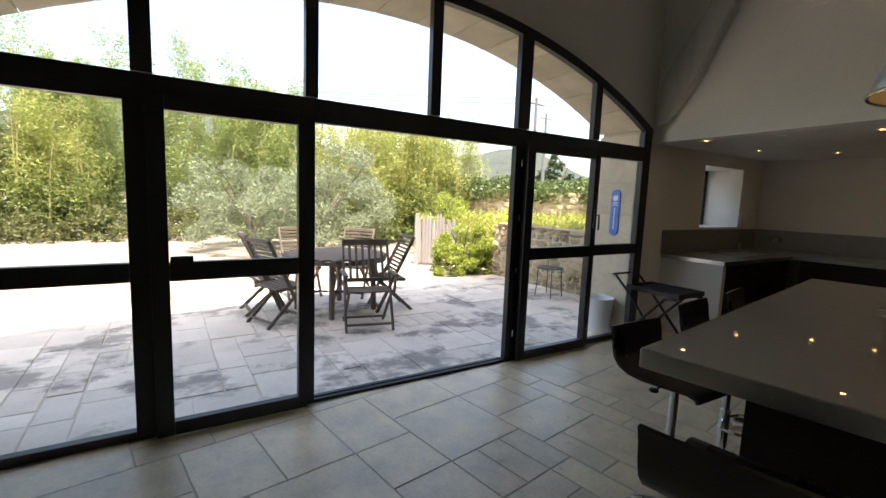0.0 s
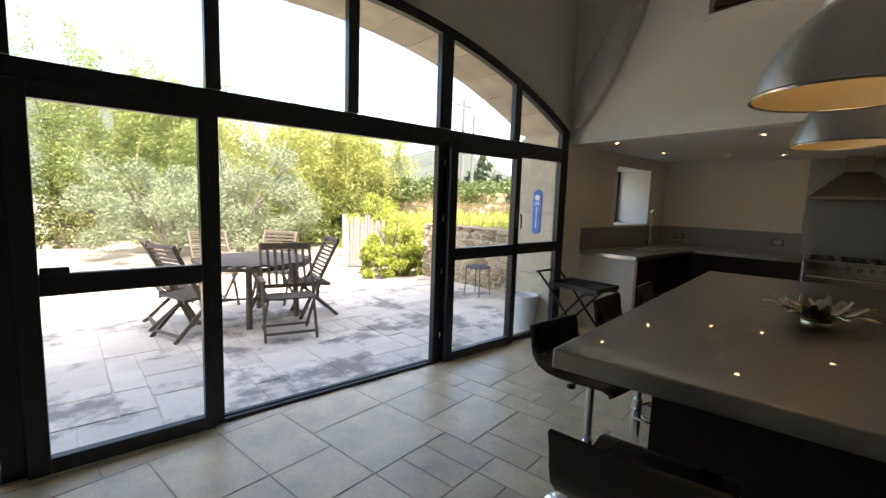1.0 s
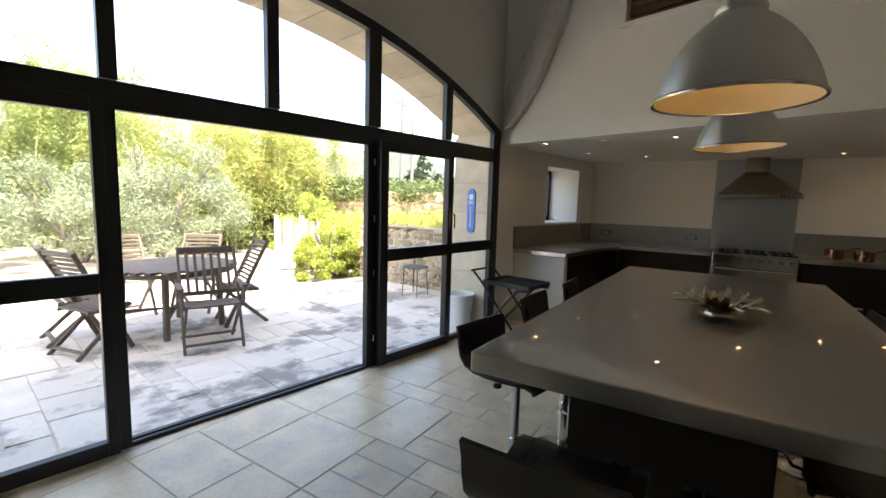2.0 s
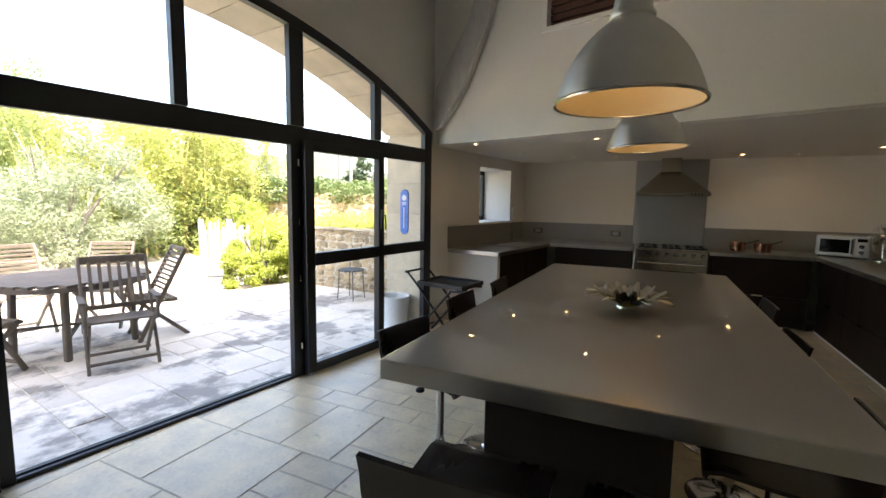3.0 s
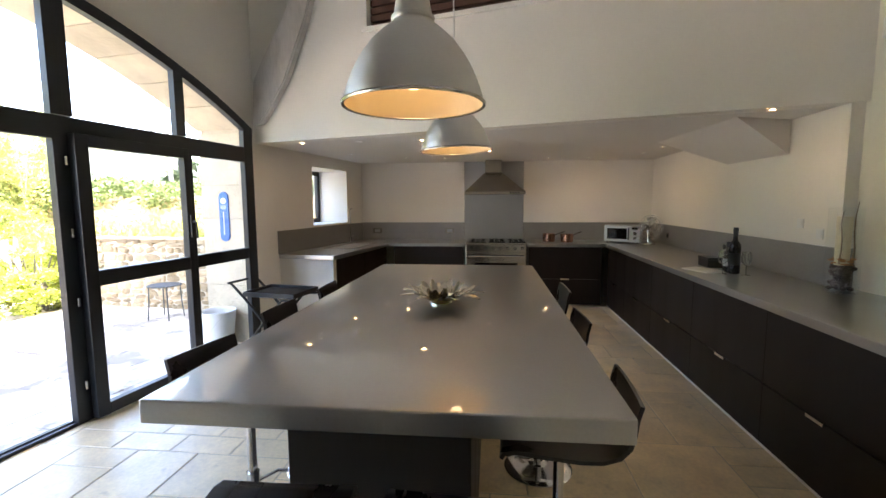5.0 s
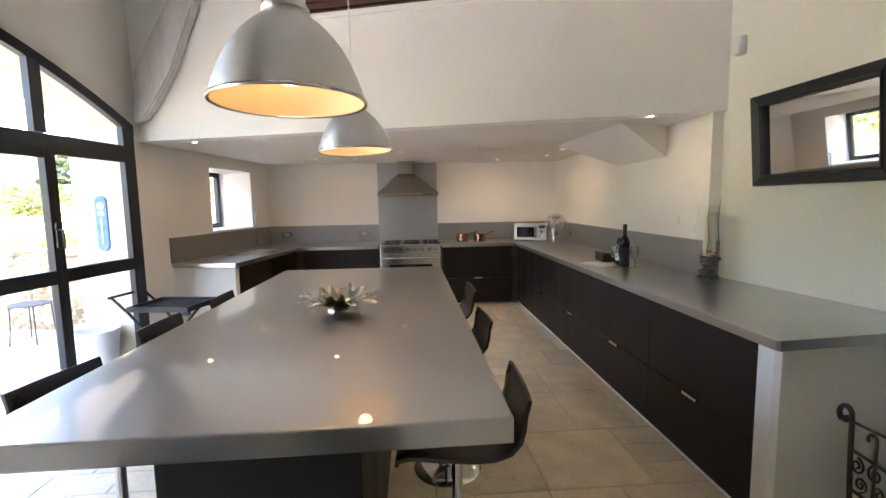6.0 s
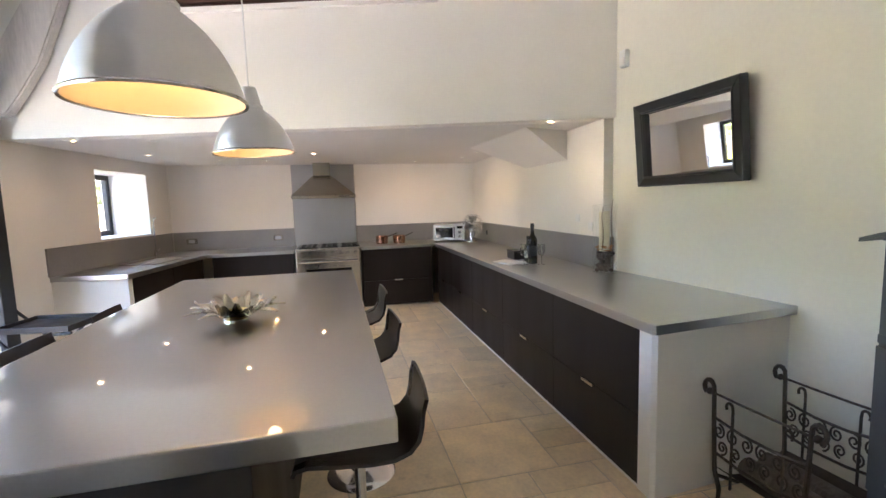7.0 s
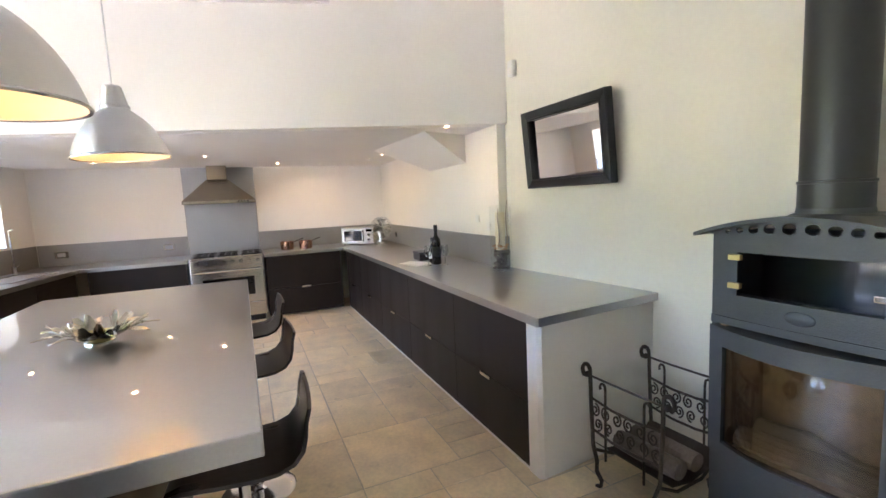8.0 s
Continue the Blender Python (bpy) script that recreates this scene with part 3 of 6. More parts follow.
for k in range(8):
    y = CY0 + 0.07 + 0.11 * k
    part("knob", one(cyl, (CX - 0.05, y, 0.885), (CX - 0.016, y, 0.885), 0.015, 14, 0.018), RANGE_STEEL, cooker, "round steel knob")
    part("knob_ring", one(cyl, (CX - 0.019, y, 0.885), (CX - 0.0155, y, 0.885), 0.024, 16), BLACK, cooker, "dark ring behind the knob")
part("oven_door", one(box, CX - 0.018, CX, CY0 + 0.012, CY1 - 0.012, 0.30, 0.815, 0.004), RANGE_STEEL, cooker)
part("oven_window", one(box, CX - 0.021, CX - 0.017, CY0 + 0.14, CY1 - 0.14, 0.40, 0.66, 0.002), BLACK_GLASS, cooker, "dark glass")
bm = bmesh.new()
tube(bm, [(CX - 0.06, CY0 + 0.05, 0.765), (CX - 0.06, CY1 - 0.05, 0.765)], 0.012)
for y in (CY0 + 0.08, CY1 - 0.08):
    tube(bm, [(CX - 0.06, y, 0.765), (CX - 0.016, y, 0.765)], 0.009)
part("handle", bm, CHROME, cooker)
part("drawer", one(box, CX - 0.016, CX, CY0 + 0.012, CY1 - 0.012, 0.10, 0.285, 0.004), RANGE_STEEL, cooker)


# ---- pendants and spots ----
def pendant(x, y, z, tilt, size):
    """A large bell shade; z is the height of its rim."""
    p = thing("pendant_lamp", "large brushed aluminium bell pendant lamp, lit", "lamp", pose(x, y, z, tilt) @ Matrix.Diagonal((size, size, size, 1.0)), group="pendant lamps over the island")
    prof = [(0.217, 0.0), (0.2135, 0.012), (0.209, 0.03), (0.2025, 0.05), (0.191, 0.08), (0.176, 0.112), (0.156, 0.146), (0.129, 0.182), (0.103, 0.208), (0.080, 0.227), (0.066, 0.238), (0.062, 0.246)]
    part("shade", one(lathe, prof, 56), SHADE, p)
    part("lining", one(lathe, [(max(r - 0.005, 0.01), h - 0.0015) for r, h in prof], 56), SHADE_IN, p, "cream inside of the shade")
    bm = bmesh.new()
    lathe(bm, [(0.211, -0.001), (0.2195, -0.004), (0.2215, 0.002), (0.218, 0.007), (0.212, 0.005), (0.211, -0.001)], 56)
    part("rim", bm, STEEL, p)
    part("collar", one(lathe, [(0.060, 0.242), (0.066, 0.250), (0.066, 0.258), (0.060, 0.262), (0.058, 0.268), (0.043, 0.350), (0.038, 0.360), (0.0, 0.362)], 40), SHADE, p)
    part("cord", one(cyl, (0, 0, 0.358), Vector((0, 0, 0.358)) + ((TOP - z) / size - 0.37) * Vector((0, math.sin(radians(tilt)), math.cos(radians(tilt)))), 0.0045, 8), WHITE, p, "grey cord")
    part("bulb", one(lathe, [(0.0, 0.050), (0.018, 0.052), (0.032, 0.063), (0.040, 0.085), (0.038, 0.108), (0.027, 0.14), (0.02, 0.17), (0.0, 0.172)], 24), LIT, p, "glowing bulb")
    part("socket", one(cyl, (0, 0, 0.165), (0, 0, 0.250), 0.024, 16), WHITE, p)
    return p


pendant(1.907, -0.053, 1.898, 0.0, 1.068)
pendant(3.26, -0.085, 1.906, -2.0, 1.03)
SPOTS = [(5.30, 1.81, 1), (6.52, 1.63, 1), (7.13, 0.98, 1), (7.28, 0.41, 1), (6.40, -0.285, 1), (7.38, -1.16, 1), (7.55, -1.79, 1),
         (6.98, -2.42, 1), (6.28, -2.42, 1), (4.03, -2.37, 1), (5.27, 0.445, 1), (4.64, -0.37, 0), (4.39, -1.23, 0), (5.30, 1.15, 0)]
for x, y, lit in SPOTS:
    s = thing("ceiling_spot", "small recessed halogen spot, " + ("lit" if lit else "unlit"), "spotlight", pose(x, y, LOW), group="recessed ceiling spots")
    part("ring", one(lathe, [(0.0175, -0.001), (0.024, -0.006), (0.042, -0.005), (0.044, -0.0005)], 24), WHITE, s)
    part("lens", one(cyl, (0, 0, -0.0035), (0, 0, -0.001), 0.018, 20), LIT_SPOT if lit else SHADE, s)
    if lit:
        l = new("spot_light", bpy.data.lights.new("spot_light", "SPOT"))
        l.data.energy, l.data.color, l.data.spot_size, l.data.spot_blend, l.data.shadow_soft_size = 0.26, (1.0, 0.72, 0.46), radians(140), 1.0, 0.03
        l.matrix_world = pose(x, y, LOW - 0.012)

# timber brace in the corner, shuttered opening in the mezzanine front, stair soffit under the low ceiling
bm = bmesh.new()
BRACE = [(2.29, 2.43), (2.17, 2.45), (2.02, 2.62), (1.83, 2.87), (1.70, 3.14), (1.55, 3.45), (1.06, 4.89), (1.36, 4.89), (1.80, 3.55), (2.10, 3.14), (2.25, 2.90)]
# heights along the mezzanine face, given by y
face = [[bm.verts.new((B1[0] + (y - B1[1]) * bway.x / bway.y + off[0] * d, y + off[1] * d, z)) for y, z in BRACE] for off, d in (((-bway.y, bway.x), 0.004), ((-bway.y, bway.x), 0.10))]
bm.faces.new(face[0][::-1])
bm.faces.new(face[1])
for k in range(len(BRACE)):
    n = (k + 1) % len(BRACE)
    bm.faces.new((face[0][k], face[0][n], face[1][n], face[1][k]))
bmesh.ops.recalc_face_normals(bm, faces=bm.faces)
bmesh.ops.bevel(bm, geom=list(bm.edges), offset=0.014, segments=2, affect="EDGES")
single("timber_brace", bm, BEAM, "old limewashed timber brace in the wall corner", "beam")

shutter = thing("window_2", "red-brown wooden shutter in the mezzanine opening", "shutter", FACE, kind="structure")
part("sill", one(box, V0 - 0.05, V1 + 0.05, -0.13, 0.035, VZ0 - 0.045, VZ0 - 0.002, 0.006), PLASTER, shutter, "white plastered sill")
part("backing", one(box, V0 - 0.1, V1 + 0.1, -0.20, -0.145, VZ0 - 0.1, VZ1 + 0.1), LOUVRE, shutter)
for k in range(14):
    part("slat", one(box, V0 + 0.002, V1 - 0.002, -0.115, -0.075, VZ0 + 0.005 + 0.073 * k, VZ0 + 0.062 + 0.073 * k, 0.005), LOUVRE, shutter)

bm = bmesh.new()
zt, zb = LOW - 0.001, 1.97
near, far = 4.42, 5.55
w = [bm.verts.new(p) for p in ((near - 0.10, -2.27, zt), (near + 0.08, recess_y(near) + 0.001, zt), (near + 0.08, recess_y(near) + 0.001, zb), (far + 0.30, -2.20, zt), (far, recess_y(far) + 0.001, zt), (far, recess_y(far) + 0.001, zb))]
for f in ((0, 1, 2), (3, 5, 4), (0, 2, 5, 3), (1, 4, 5, 2), (0, 3, 4, 1)):
    bm.faces.new([w[i] for i in f])
bmesh.ops.recalc_face_normals(bm, faces=bm.faces)
single("ceiling_soffit", bm, CEILING, "sloping white soffit under the low ceiling", "ceiling", kind="structure", smooth=0)

# small kitchen window deep in its reveal
win = thing("window_3", "small black-framed window deep in the wall", "window", GLASS, kind="structure")
for a, b, c, d in ((WU0, WU0 + 0.07, WZ0, WZ1), (WU1 - 0.07, WU1, WZ0, WZ1), (WU0 + 0.07, WU1 - 0.07, WZ0, WZ0 + 0.07), (WU0 + 0.07, WU1 - 0.07, WZ1 - 0.07, WZ1)):
    part("frame", one(box, a, b, 0.49, 0.55, c, d, 0.005), BLACK, win)
pane(win, WU0 + 0.06, WU1 - 0.06, WZ0 + 0.06, WZ1 - 0.06, 0.52)


# ---- bar stools ----
def shell(bm):
    prof = [(0.215, 0.770), (0.205, 0.790), (0.16, 0.800), (0.06, 0.790), (-0.05, 0.783), (-0.12, 0.787), (-0.17, 0.806), (-0.20, 0.840), (-0.214, 0.885), (-0.222, 0.935), (-0.236, 0.985)]
    rows = []
    for y, z in prof:
        k = max(0.0, min(1.0, (z - 0.80) / 0.15))
        rows.append([(x, y + 0.22 * x * x * k, z + 0.10 * x * x * (1 - k) * 0.6) for x in (-0.19, -0.17, -0.11, -0.04, 0.04, 0.11, 0.17, 0.19)])
    sheet(bm, rows, 0.014)


def stool(x, y, turn, drop=0.0, label="dark bent-plywood bar stool on a chrome column"):
    s = thing("bar_stool", label, "stool", pose(x, y, 0, 0, 0, turn), group="bar stools round the island")
    bm = one(shell)
    bmesh.ops.translate(bm, vec=(0, 0, -drop), verts=bm.verts)
    part("shell", bm, STOOL_WOOD, s, "dark bent plywood seat and back", smooth=60)
    part("plate", one(box, -0.09, 0.09, -0.09, 0.09, 0.752 - drop, 0.772 - drop, 0.004), BLACK, s)
    part("column", one(cyl, (0, 0, 0.36), (0, 0, 0.755 - drop), 0.020, 20), CHROME, s)
    part("sleeve", one(cyl, (0, 0, 0.03), (0, 0, 0.40), 0.028, 20), CHROME, s)
    part("base", one(lathe, [(0.0, 0.052), (0.03, 0.048), (0.06, 0.034), (0.14, 0.018), (0.19, 0.010), (0.20, 0.004), (0.20, 0.0)], 40), CHROME, s)
    bm = bmesh.new()
    tube(bm, [(-0.02, 0, 0.34), (-0.13, 0.03, 0.33), (-0.145, 0.10, 0.33), (-0.12, 0.17, 0.33), (0.0, 0.185, 0.33), (0.12, 0.17, 0.33), (0.145, 0.10, 0.33), (0.13, 0.03, 0.33), (0.02, 0, 0.34)], 0.009)
    part("footrest", bm, CHROME, s)
    bm = bmesh.new()
    tube(bm, [(0.0, -0.01, 0.742 - drop), (0.07, -0.02, 0.738 - drop), (0.11, -0.025, 0.728 - drop)], 0.005)
    lathe(bm, [(0.0, -0.010), (0.020, -0.006), (0.022, 0.0), (0.018, 0.006), (0.0, 0.008)], 14, (0.125, -0.027, 0.725 - drop))
    part("lever", bm, BLACK, s, "black height lever")


for x, y, turn, drop in ((2.175, 0.735, 170, 0.03), (2.86, 0.70, 178, 0.0), (3.64, 0.70, 181, 0.02), (2.03, -0.565, -3, 0.05), (2.98, -0.595, 3, 0.05), (3.58, -0.595, 1, 0.0),
                         (1.32, 0.235, -88, -0.02), (1.345, -0.215, -92, 0.0)):
    stool(x, y, turn, drop)

# ---- folding tray table ----
tray = thing("tray_table", "black folding tray table on crossed legs", "table", pose(4.88, 2.00, 0, 0, 0, GLASS_TURN))
part("tray", one(box, -0.22, 0.22, -0.38, 0.20, 0.628, 0.642, 0.004), BLACK, tray)
for a, b, c, d in ((-0.235, -0.215, -0.39, 0.21), (0.215, 0.235, -0.39, 0.21), (-0.215, 0.215, -0.39, -0.37), (-0.215, 0.215, 0.19, 0.21)):
    part("lip", one(box, a, b, c, d, 0.622, 0.672, 0.004), BLACK, tray)
for sx in (-0.20, 0.20):
    for sy in (-1, 1):
        bm = bmesh.new()
        tube(bm, [(sx - 0.02 * sy, 0.30 * sy, 0.0), (sx - 0.02 * sy, -0.24 * sy, 0.60), (sx - 0.02 * sy, -0.40 * sy, 0.75 if sy < 0 else 0.61)], 0.014, 8)
        part("leg", bm, BLACK, tray)
bm = bmesh.new()
tube(bm, [(-0.21, 0.40, 0.75), (0.23, 0.40, 0.75)], 0.013)
part("handle", bm, BLACK, tray)
for y in (-0.27, 0.27):
    bm = bmesh.new()
    tube(bm, [(-0.2, y, 0.08), (0.2, y, 0.08)], 0.010)
    part("stretcher", bm, BLACK, tray)

# ---- petal bowl ----
bowl = thing("petal_bowl", "polished metal bowl of open petals", "bowl", pose(2.56, -0.066, IZ) @ Matrix.Diagonal((1.05, 1.05, 1.12, 1.0)))
rng = random.Random(4)
for k in range(34):
    ring = k % 3
    a = k * math.tau / 34 * 1.0 + rng.uniform(-0.1, 0.1)
    reach = (0.12, 0.165, 0.20)[ring] * rng.uniform(0.9, 1.08)
    lift = (0.065, 0.062, 0.035)[ring] * rng.uniform(0.75, 1.2)
    rows = []
    for t in (0.0, 0.2, 0.4, 0.6, 0.8, 0.92, 1.0):
        r = 0.03 + (reach - 0.03) * t
        z = 0.012 + lift * t ** 1.6 + (0.0 if ring < 2 else 0.02 * math.sin(math.pi * t))
        wd = 0.020 * math.sin(math.pi * min(1, 0.15 + 0.8 * t)) ** 0.8 + 0.002
        tw = rng.uniform(-0.004, 0.004)
        rows.append([(r * math.cos(a) - s * wd * math.sin(a), r * math.sin(a) + s * wd * math.cos(a), z + 0.25 * wd * abs(s) + tw * s) for s in (-1, -0.4, 0.4, 1)])
    bm = bmesh.new()
    sheet(bm, rows, 0.002)
    part("petal", bm, PETAL_METAL, bowl, smooth=60)
part("cup", one(lathe, [(0.0, 0.007), (0.035, 0.007), (0.05, 0.018), (0.058, 0.036), (0.056, 0.037), (0.047, 0.021), (0.033, 0.011), (0.0, 0.010)], 28), BRASS, bowl, "gilt cup in the middle")
part("foot", one(cyl, (0, 0, 0.0), (0, 0, 0.006), 0.05, 24), CHROME, bowl)

# ---- mirror, sensor, switches ----
MW = math.degrees(math.atan(RIGHT_SLOPE))
mx = 3.045
mirror = thing("wall_mirror", "mirror in a wide black frame, leaning out from the wall", "mirror", Matrix.Translation((mx, mirror_wall_y(mx) + 0.062, 1.970)) @ pose(0, 0, 0, 0, 0, 1.6) @ pose(0, 0, 0, -5.0, 0, 0))
W2, H2, FR = 0.462, 0.312, 0.072
for nm, poly in (("rail", ((-W2, H2), (W2, H2), (W2 - FR, H2 - FR), (-W2 + FR, H2 - FR))), ("rail", ((-W2, -H2), (W2, -H2), (W2 - FR, -H2 + FR), (-W2 + FR, -H2 + FR))),
                 ("stile", ((-W2, -H2), (-W2, H2), (-W2 + FR, H2 - FR), (-W2 + FR, -H2 + FR))), ("stile", ((W2, -H2), (W2, H2), (W2 - FR, H2 - FR), (W2 - FR, -H2 + FR)))):
    bm = bmesh.new()
    depth = (0.030, 0.030, 0.012, 0.012)
    back = [bm.verts.new((x, -0.012, z)) for x, z in poly]
    mid = [bm.verts.new((x * 0.985, d + 0.022, z * 0.975)) for (x, z), d in zip(poly, depth)]
    n = 4
    bm.faces.new(mid)
    bm.faces.new(back[::-1])
    for k in range(n):
        bm.faces.new((back[k], back[(k + 1) % n], mid[(k + 1) % n], mid[k]))
    bmesh.ops.recalc_face_normals(bm, faces=bm.faces)
    bmesh.ops.bevel(bm, geom=list(bm.edges), offset=0.006, segments=2, affect="EDGES")
    part(nm, bm, BLACK, mirror, "black moulded wood")
for nm, wide, tall, high in (("inner_bead", W2 - FR, H2 - FR, 0.047), ("outer_bead", W2 - 0.012, H2 - 0.012, 0.052)):
    b_ = 0.010 if nm == "inner_bead" else 0.009
    bm = bmesh.new()
    tube(bm, [(-wide, high - 0.01, -tall), (wide, high - 0.01, -tall), (wide, high - 0.01, tall), (-wide, high - 0.01, tall), (-wide, high - 0.01, -tall)], b_, 10)
    part(nm, bm, BLACK, mirror, "rounded black moulding", smooth=50)
part("glass", one(box, -W2 + FR - 0.005, W2 - FR + 0.005, -0.004, 0.004, -H2 + FR - 0.005, H2 - FR + 0.005), MIRROR, mirror, "mirror glass")
part("backing", one(box, -W2 + 0.02, W2 - 0.02, -0.018, -0.013, -H2 + 0.02, H2 - 0.02), BLACK, mirror)
sensor = thing("alarm_detector", "small white alarm detector on the wall corner", "detector", Matrix.Translation((3.70, mirror_wall_y(3.70) + 0.002, 2.625)) @ pose(0, 0, 0, 0, 0, MW))
part("case", one(box, -0.035, 0.035, 0.0, 0.05, 0.0, 0.135, 0.012), WHITE, sensor)
part("lens", one(box, -0.025, 0.025, 0.05, 0.056, 0.015, 0.07, 0.003), PLASTER, sensor)


def plate(name, m, w=0.075, h=0.075, mat=None, hole=None, label="small white plastic wall switch", cat="switch", group="switches and sockets"):
    t = thing(name, label, cat, m, group=group)
    part("plate", one(box, -w / 2, w / 2, 0, 0.009, -h / 2, h / 2, 0.003), mat or WHITE, t)
    part("insert", one(box, -w * 0.3, w * 0.3, 0.009, 0.012, -h * 0.3, h * 0.3, 0.002), hole or WHITE, t)


RW = math.degrees(math.atan(-0.030))
for x, z in ((4.28, 1.40), (4.05, 1.33)):
    plate("wall_switch", Matrix.Translation((x, recess_y(x) + 0.001, z)) @ pose(0, 0, 0, 0, 0, RW))
for y in (1.66, 0.40):
    plate("power_socket", Matrix.Translation((BACK - th - 0.001, y, 1.10)) @ pose(0, 0, 0, 0, 0, 90), 0.15, 0.085, RANGE_STEEL, SPLASH, "steel double power socket on the upstand", "socket")
for x in (5.45, 7.15):
    plate("power_socket", Matrix.Translation((x, recess_y(x) + th + 0.001, 1.09)) @ pose(0, 0, 0, 0, 0, RW), 0.075, 0.075, STEEL, BLACK, "steel power socket on the upstand", "socket")

# ---- sink and tap ----
sink = thing("kitchen_sink", "steel sink let into the worktop", "sink", Matrix.Translation((6.72, wall_n(6.72, -0.40), CT)) @ pose(0, 0, 0, 0, 0, GLASS_TURN))
bm = bmesh.new()
for a, b, c, d in ((-0.42, 0.42, -0.22, -0.19), (-0.42, 0.42, 0.19, 0.22), (-0.42, -0.39, -0.19, 0.19), (0.39, 0.42, -0.19, 0.19)):
    box(bm, a, b, c, d, 0.0005, 0.006, 0.001)
part("rim", bm, STEEL, sink)
# No hollow is cut; the plate's darker grey stands for shade in the basin.
part("basin", one(box, -0.39, 0.39, -0.19, 0.19, 0.0004, 0.002), UPSTAND, sink, "flat steel plate, darkened for the shade in the basin")
tap = thing("kitchen_tap", "tall slim chrome kitchen tap", "tap", Matrix.Translation((7.33, wall_n(7.33, -0.09), CT)))
part("body", one(cyl, (0, 0, 0), (0, 0, 0.09), 0.024, 20), CHROME, tap)
bm = bmesh.new()
tube(bm, [(0, 0, 0.09), (0, 0, 0.52), (-0.004, -0.012, 0.53), (-0.02, -0.045, 0.535)], 0.009, 12)
part("spout", bm, CHROME, tap)
part("lever", one(cyl, (0.02, 0, 0.06), (0.09, -0.02, 0.10), 0.007, 10), CHROME, tap)

# ---- microwave, fan, pans ----
mw = thing("microwave", "silver microwave oven with a dark door", "microwave", pose(7.55, -2.35, CT, 0, 0, -115) @ Matrix.Diagonal((1.1, 1.0, 1.0, 1.0)))
part("case", one(box, -0.235, 0.235, -0.15, 0.15, 0.012, 0.27, 0.008), SILVER, mw)
part("door", one(box, -0.23, 0.10, -0.168, -0.151, 0.02, 0.262, 0.004), SILVER, mw)
part("door_window", one(box, -0.195, 0.065, -0.172, -0.167, 0.06, 0.225, 0.002), BLACK_GLASS, mw, "dark glass")
part("panel", one(box, 0.105, 0.23, -0.168, --0.151, 0.02, 0.262, 0.004), SILVER, mw)
part("display", one(box, 0.125, 0.21, -0.171, -0.167, 0.205, 0.245, 0.002), BLACK_GLASS, mw, "dark display")
for z in (0.075, 0.15):
    part("knob", one(cyl, (0.167, -0.19, z), (0.167, -0.168, z), 0.024, 20), CHROME, mw)
part("handle", one(box, 0.078, 0.094, -0.192, -0.169, 0.05, 0.235, 0.004), BLACK, mw)
for sx in (-0.2, 0.2):
    for sy in (-0.12, 0.12):
        part("foot", one(cyl, (sx, sy, 0), (sx, sy, 0.013), 0.014, 10), BLACK, mw)

fan = thing("desk_fan", "chrome desk fan with a wire cage, at rest", "fan", pose(7.20, -2.60, CT, 0, 0, -75) @ Matrix.Diagonal((1.15, 1.15, 1.15, 1.0)))
part("base", one(lathe, [(0.0, 0.035), (0.03, 0.032), (0.075, 0.014), (0.085, 0.006), (0.085, 0.0)], 28), CHROME, fan)
part("stem", one(cyl, (0, 0, 0.03), (0, 0.02, 0.20), 0.011, 12), CHROME, fan)
part("drive_case", one(lathe, [(0.0, -0.05), (0.04, -0.045), (0.05, -0.02), (0.05, 0.03), (0.03, 0.05), (0.0, 0.052)], 20, (0, 0, 0)), CHROME, fan).matrix_local = pose(0, 0.04, 0.22, 90)
for k in range(4):
    bm = bmesh.new()
    rows = []
    for r in (0.03, 0.07, 0.11, 0.135):
        rows.append([(r * math.cos(a + k * math.tau / 4), -0.045 + 0.05 * (a - 0.2), 0.22 + r * math.sin(a + k * math.tau / 4)) for a in (-0.45, 0.0, 0.45)])
    sheet(bm, rows, 0.002)
    part("blade", bm, STEEL, fan)
bm = bmesh.new()
for rr, yy in ((0.155, -0.04), (0.152, -0.075), (0.11, -0.098), (0.06, -0.106), (0.152, -0.01)):
    tube(bm, [(rr * math.cos(a), yy, 0.22 + rr * math.sin(a)) for a in [j * math.tau / 32 for j in range(33)]], 0.0022, 5, True)
for j in range(28):
    a = j * math.tau / 28
    tube(bm, [(0.02 * math.cos(a), -0.108, 0.22 + 0.02 * math.sin(a)), (0.11 * math.cos(a), -0.098, 0.22 + 0.11 * math.sin(a)), (0.155 * math.cos(a), -0.04, 0.22 + 0.155 * math.sin(a)), (0.06 * math.cos(a), 0.02, 0.22 + 0.06 * math.sin(a))], 0.0016, 4)
part("cage", bm, CHROME, fan, "wire cage")

for x, y, turn in ((7.60, -1.22, -70), (7.53, -1.49, -62)):
    pan = thing("copper_saucepan", "small copper saucepan on the worktop", "saucepan", pose(x, y, CT, 0, 0, turn) @ Matrix.Diagonal((0.9, 0.9, 0.9, 1.0)), group="copper saucepans")
    part("bowl", one(lathe, [(0.0, 0.003), (0.10, 0.002), (0.106, 0.012), (0.112, 0.135), (0.116, 0.138), (0.112, 0.14), (0.107, 0.134), (0.102, 0.014), (0.0, 0.008)], 32), COPPER, pan)
    bm = bmesh.new()
    tube(bm, [(0.112, 0, 0.115), (0.17, 0, 0.135), (0.30, 0, 0.17)], [0.012, 0.008, 0.010], 8)
    part("handle", bm, IRON, pan, "dark iron handle")

